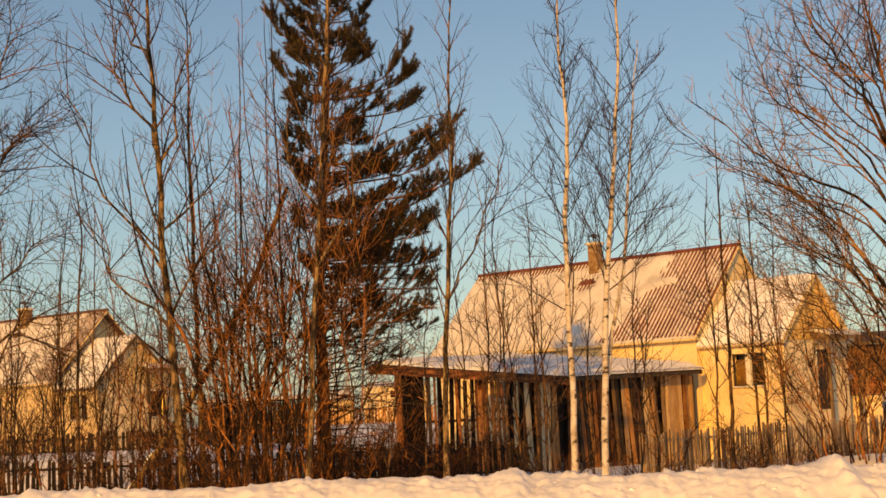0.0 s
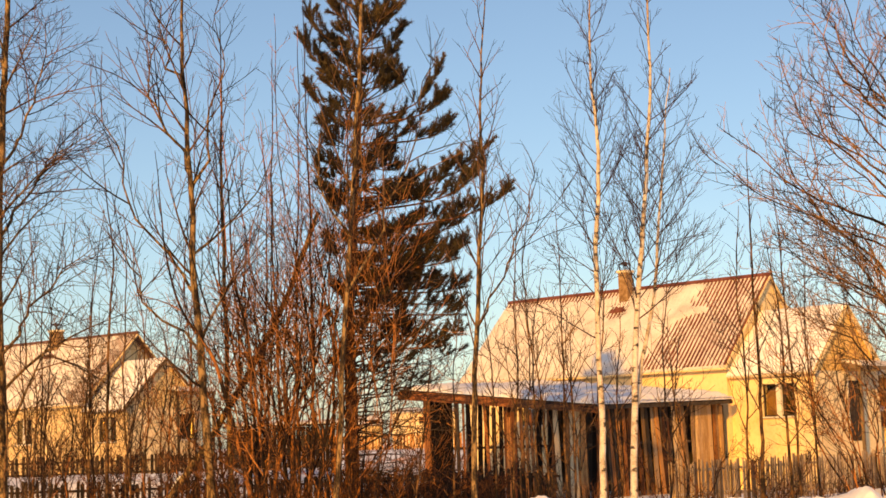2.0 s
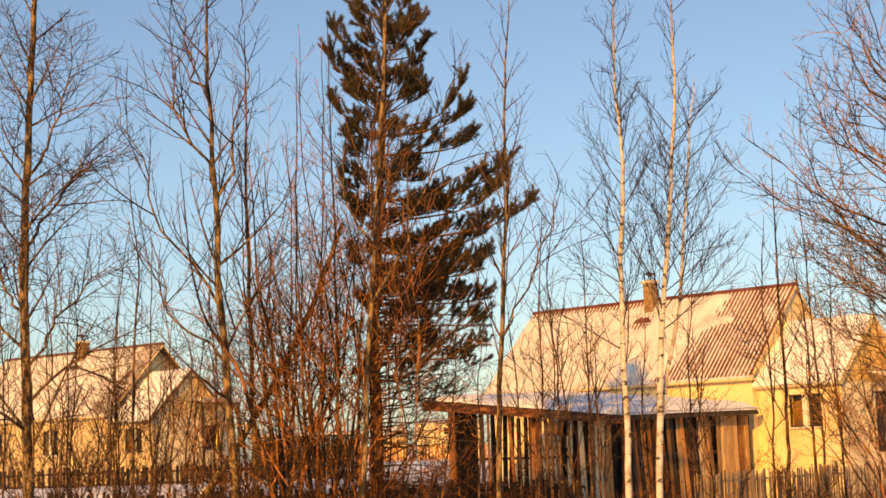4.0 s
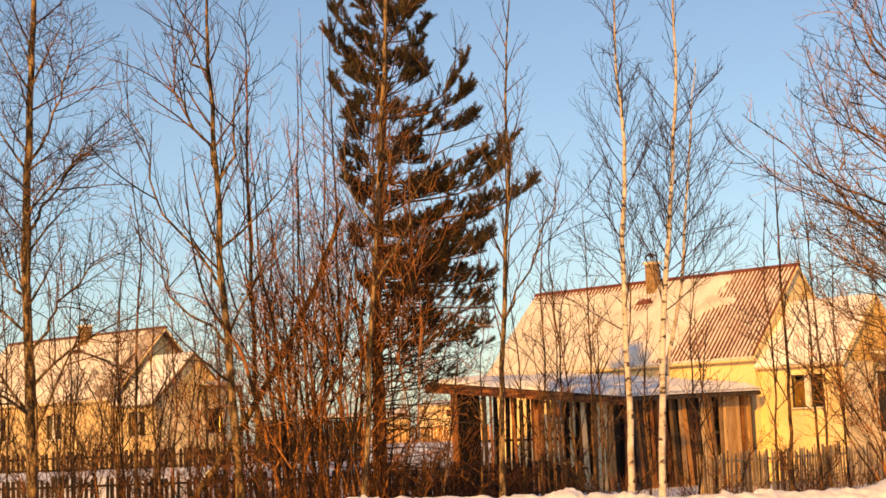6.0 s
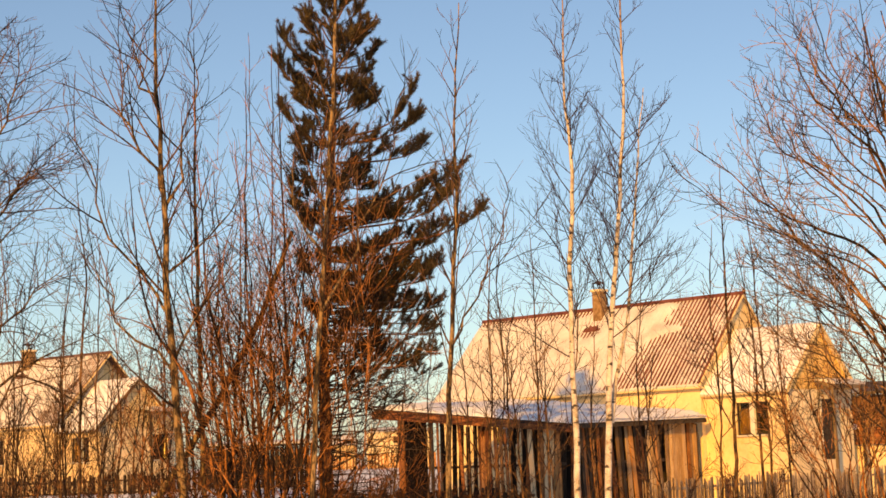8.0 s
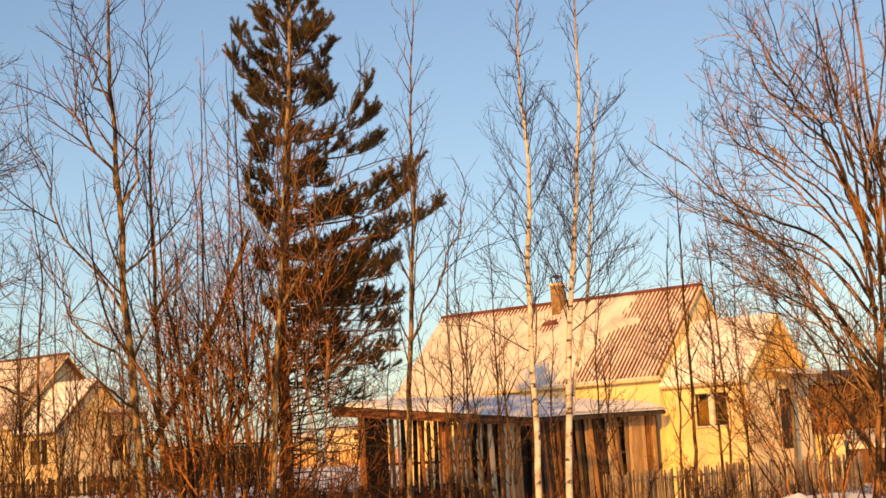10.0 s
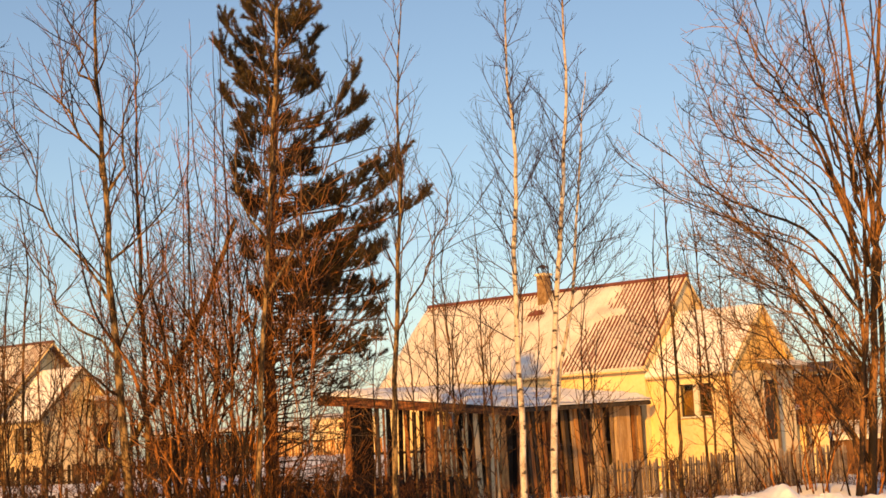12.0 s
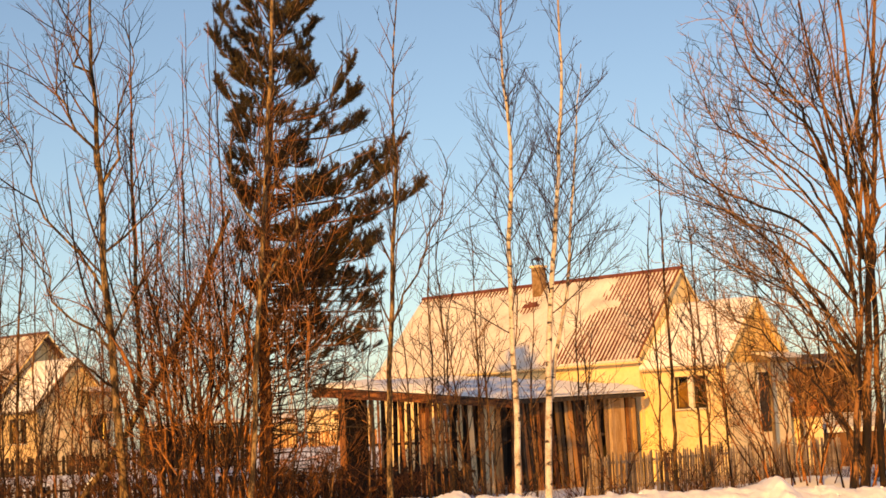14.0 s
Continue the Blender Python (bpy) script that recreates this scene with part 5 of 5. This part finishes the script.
# ---- the pine ----
def pine():
    base = Vector((-2.96, 36, 0))
    top = thing("pine_tree", Matrix.Translation(base), "dark green pine with a red-brown trunk among bare shrubs", "tree")
    rng = random.Random(31)
    line = [q - base for q in smooth_path([(-2.96, 36, 0), (-2.91, 36, 2.54), (-2.91, 36, 4.9), (-2.72, 36, 7.81), (-2.51, 36, 10.5), (-2.45, 36, 13.4)], 40)]
    sh = Shape()
    sh.tube(line, [0.17 * (1 - i / 40) ** 0.8 + 0.012 for i in range(41)], 10)
    part("trunk", sh, PINE_BARK, top, smooth=True)

    def at(z):
        for i in range(40):
            if line[i + 1].z >= z:
                t = (z - line[i].z) / (line[i + 1].z - line[i].z)
                return line[i].lerp(line[i + 1], t)
        return line[-1]

    right = ((3.6, 1.0), (4.6, 1.9), (5.6, 2.1), (6.6, 2.2), (7.4, 2.1), (8.2, 1.5), (9.3, 1.35), (10.0, 1.3), (10.9, 1.0), (11.7, 1.15), (12.4, 0.75), (13.2, 0.2))
    left = ((3.6, 0.4), (5.0, 0.5), (6.5, 0.7), (7.5, 0.8), (8.5, 0.9), (11.0, 1.15), (12.0, 1.1), (12.6, 0.7), (13.2, 0.2))

    def reach(table, z):
        for (z0, r0), (z1, r1) in zip(table, table[1:]):
            if z0 <= z <= z1:
                return r0 + (r1 - r0) * (z - z0) / (z1 - z0)
        return table[0][1] if z < table[0][0] else table[-1][1]

    def plume(shape, pts, wide=0.10):
        """A soft tail of needles that lean towards the tip of a shoot."""
        n = len(pts) - 1
        length = sum((pts[i + 1] - pts[i]).length for i in range(n))
        for i in range(int(26 + 300 * length)):
            f = rng.random() * n
            k = min(n - 1, int(f))
            q = pts[k].lerp(pts[k + 1], f - k)
            axis = (pts[k + 1] - pts[k]).normalized()
            nd = side_dir(rng, axis, radians(rng.uniform(22, 62)))
            ln = wide * rng.uniform(0.7, 1.3)
            s = nd.cross(Vector((0.2, 1, 0.2))).normalized() * 0.0052
            shape.tri(q - s, q + s, q + nd * ln)

    def dress(bough, ln, bare, dens):
        """Shoots in flat forked sprays along the outer part of a bough, all sweeping forward and up."""
        n = len(bough) - 1
        rr = 0.010 + 0.010 * ln
        sh = Shape()
        sh.tube(bough, [rr * (1 - 0.8 * j / n) for j in range(n + 1)], 5)
        bo = part("bough", sh, PINE_BARK if rr > 0.03 else TWIG, top, smooth=True)
        leaves, sub = Shape(), Shape()
        count = max(4, int((3.5 + 6.5 * ln) * dens))
        for k in range(count):
            f = bare + (0.98 - bare) * ((k + rng.random()) / count) ** 0.65
            j = min(n - 1, int(f * n))
            q = bough[j].lerp(bough[j + 1], f * n - j)
            ax = (bough[j + 1] - bough[j]).normalized()
            flat = ax.cross(Vector((0, 0, 1))).normalized() * (1 if k % 2 else -1)
            an = radians(rng.uniform(22, 55))
            dd = ax * math.cos(an) + flat * math.sin(an) + Vector((0, 0, rng.uniform(0.0, 0.6)))
            sl = rng.uniform(0.30, 0.62) * (0.6 + 0.3 * min(1.6, ln)) * (1.15 - 0.35 * f)
            br = wander(rng, q, dd, sl, 4, 0.12, 0.07)
            sub.tube(br, [0.009, 0.008, 0.007, 0.006, 0.004], 3)
            plume(leaves, br[1:], 0.10)
            if rng.random() < 0.7:
                dv = (br[2] - br[1]).normalized()
                tip = wander(rng, br[rng.choice((1, 2))], side_dir(rng, dv, radians(rng.uniform(30, 50))) + Vector((0, 0, 0.25)), rng.uniform(0.18, 0.36), 2, 0.06, 0.05)
                plume(leaves, tip, 0.08)
        k = int(n * 0.72)
        plume(leaves, bough[k:] + [bough[-1] + (bough[-1] - bough[-2]).normalized() * 0.16], 0.095)
        tagged(part("twig_work", sub, TWIG, bo), kind="stuff")
        part("needles", leaves, NEEDLE, bo, "soft dark green tails of needles")

    z = 4.2
    while z < 13.2:
        turn = rng.uniform(0, math.tau)
        count = rng.choice((6, 7)) if z > 5.6 else 5
        for i in range(count):
            phi = turn + math.tau * (i + rng.uniform(-0.25, 0.25)) / count
            if z < 6.5 and math.cos(phi) < 0 and rng.random() < 0.6:
                phi = math.pi - phi
            cx, cy = math.cos(phi), math.sin(phi)
            if rng.random() < (0.40 if cx < -0.3 and z < 9.5 else 0.04):
                continue
            side = reach(right, z) if cx > 0 else reach(left, z)
            ln = (side * abs(cx) + 1.25 * (1 - abs(cx)) * min(1, (13.6 - z) / 3.5)) * rng.uniform(0.72, 1.05)
            if ln < 0.15:
                continue
            d = Vector((cx, cy, rng.uniform(-0.42, 0.50) + max(0, (z - 9.5) * 0.16)))
            bough = wander(rng, at(z + rng.uniform(-0.06, 0.06)), d, ln, 8, 0.05, 0.09)
            dress(bough, ln, 0.36 if z > 6 else 0.5, 1.0 if z > 5.2 else 0.7)
        z += rng.uniform(0.34, 0.56)
    # the leader's own shoots
    for i in range(6):
        bough = wander(rng, at(12.9), side_dir(rng, Vector((0, 0, 1)), radians(28)), 0.5, 4, 0.03, 0.03)
        dress(bough, 0.5, 0.2, 0.8)
    # long boughs that stand out of the crown with upturned ends: tip over the ground, height of tip, height at the trunk
    for x, z, z0 in ((-0.62, 10.95, 9.6), (-0.52, 9.95, 9.45), (-0.46, 9.35, 9.0), (-1.5, 11.9, 11.3), (-1.75, 12.3, 11.7), (0.42, 8.95, 7.9), (0.22, 8.35, 7.6), (0.05, 8.0, 7.4), (0.86, 7.6, 6.9), (-0.25, 8.6, 7.7),
                     (-0.15, 7.5, 7.0), (-0.35, 7.0, 6.7), (-0.2, 6.5, 6.2), (-0.45, 6.1, 6.0), (-0.3, 5.6, 5.5), (-0.5, 5.2, 5.3), (-0.35, 4.9, 5.0), (-0.9, 6.8, 6.4), (-1.1, 6.2, 6.0), (-0.9, 5.7, 5.6), (-1.2, 7.3, 6.9),
                     (-3.75, 11.3, 10.6), (-3.6, 12.0, 11.3), (-3.8, 10.4, 9.8), (-0.4, 4.45, 4.5), (-0.75, 4.2, 4.2)):
        dy = rng.uniform(-0.9, 0.9)
        p, q = at(z0), Vector((x, 36 + dy, z)) - base
        sag = Vector((0, 0, 0.30 * (z - z0) + 0.04))
        bough = smooth_path([p, p.lerp(q, 0.5) - sag, p.lerp(q, 0.8) - sag, q], 8)
        dress(bough, min(2.2, (q - p).length), 0.32, 1.0 if z > 5.4 else 0.7)
    # dead lower boughs, bare and twiggy
    dead = dict(kids=(10, 5), ratio=(0.25, 0.55), angle=(25, 65), up=0.0, jit=0.12, thin=0.0068)
    for i in range(68):
        z = rng.uniform(1.0, 5.8)
        right_side = rng.random() < 0.86
        phi = rng.uniform(-0.7, 0.7) if right_side else rng.uniform(2.3, 4.0)
        ln = rng.uniform(1.8, 3.5) if right_side else rng.uniform(0.8, 1.5)
        bough = wander(rng, at(z), Vector((math.cos(phi), math.sin(phi), rng.uniform(-0.25, 0.45))), ln * rng.uniform(0.6, 1.0), 8, 0.02, 0.13)
        sh = Shape()
        sh.tube(bough, [0.022 * (1 - 0.8 * j / 8) for j in range(9)], 5)
        bo = part("bough", sh, DARK_WOOD, top, smooth=True)
        sub = Shape()
        twigs(rng, sub, bough, 0.02, ln * 0.6, 0, dead)
        tagged(part("twig_work", sub, TWIG if z > 2.6 else RED_TWIG, bo), kind="stuff")
        if rng.random() < 0.5 and z > 3.4:
            leaves = Shape()
            for k in range(5):
                q = bough[rng.choice((6, 7, 8))]
                plume(leaves, wander(rng, q, Vector((rng.gauss(0.5, 0.4), rng.gauss(0, 0.5), 0.3)), 0.3, 2, 0.03, 0.05), 0.08)
            part("needles", leaves, NEEDLE, bo)


pine()


# ---- overhead cable ----
def cable(p0, p1, sag):
    a, b = Vector(p0), Vector(p1)
    pts = [a.lerp(b, i / 24) - Vector((0, 0, sag * 4 * (i / 24) * (1 - i / 24))) for i in range(25)]
    sh = Shape()
    sh.tube(pts, [0.012] * 25, 5)
    ob = new("overhead_cable", sh.mesh("overhead_cable", WIRE))
    tagged(ob, "thin black overhead cable running to the house", "cable")


cable((10.9, 56.9, 7.5), (34, 50, 9.6), 0.25)
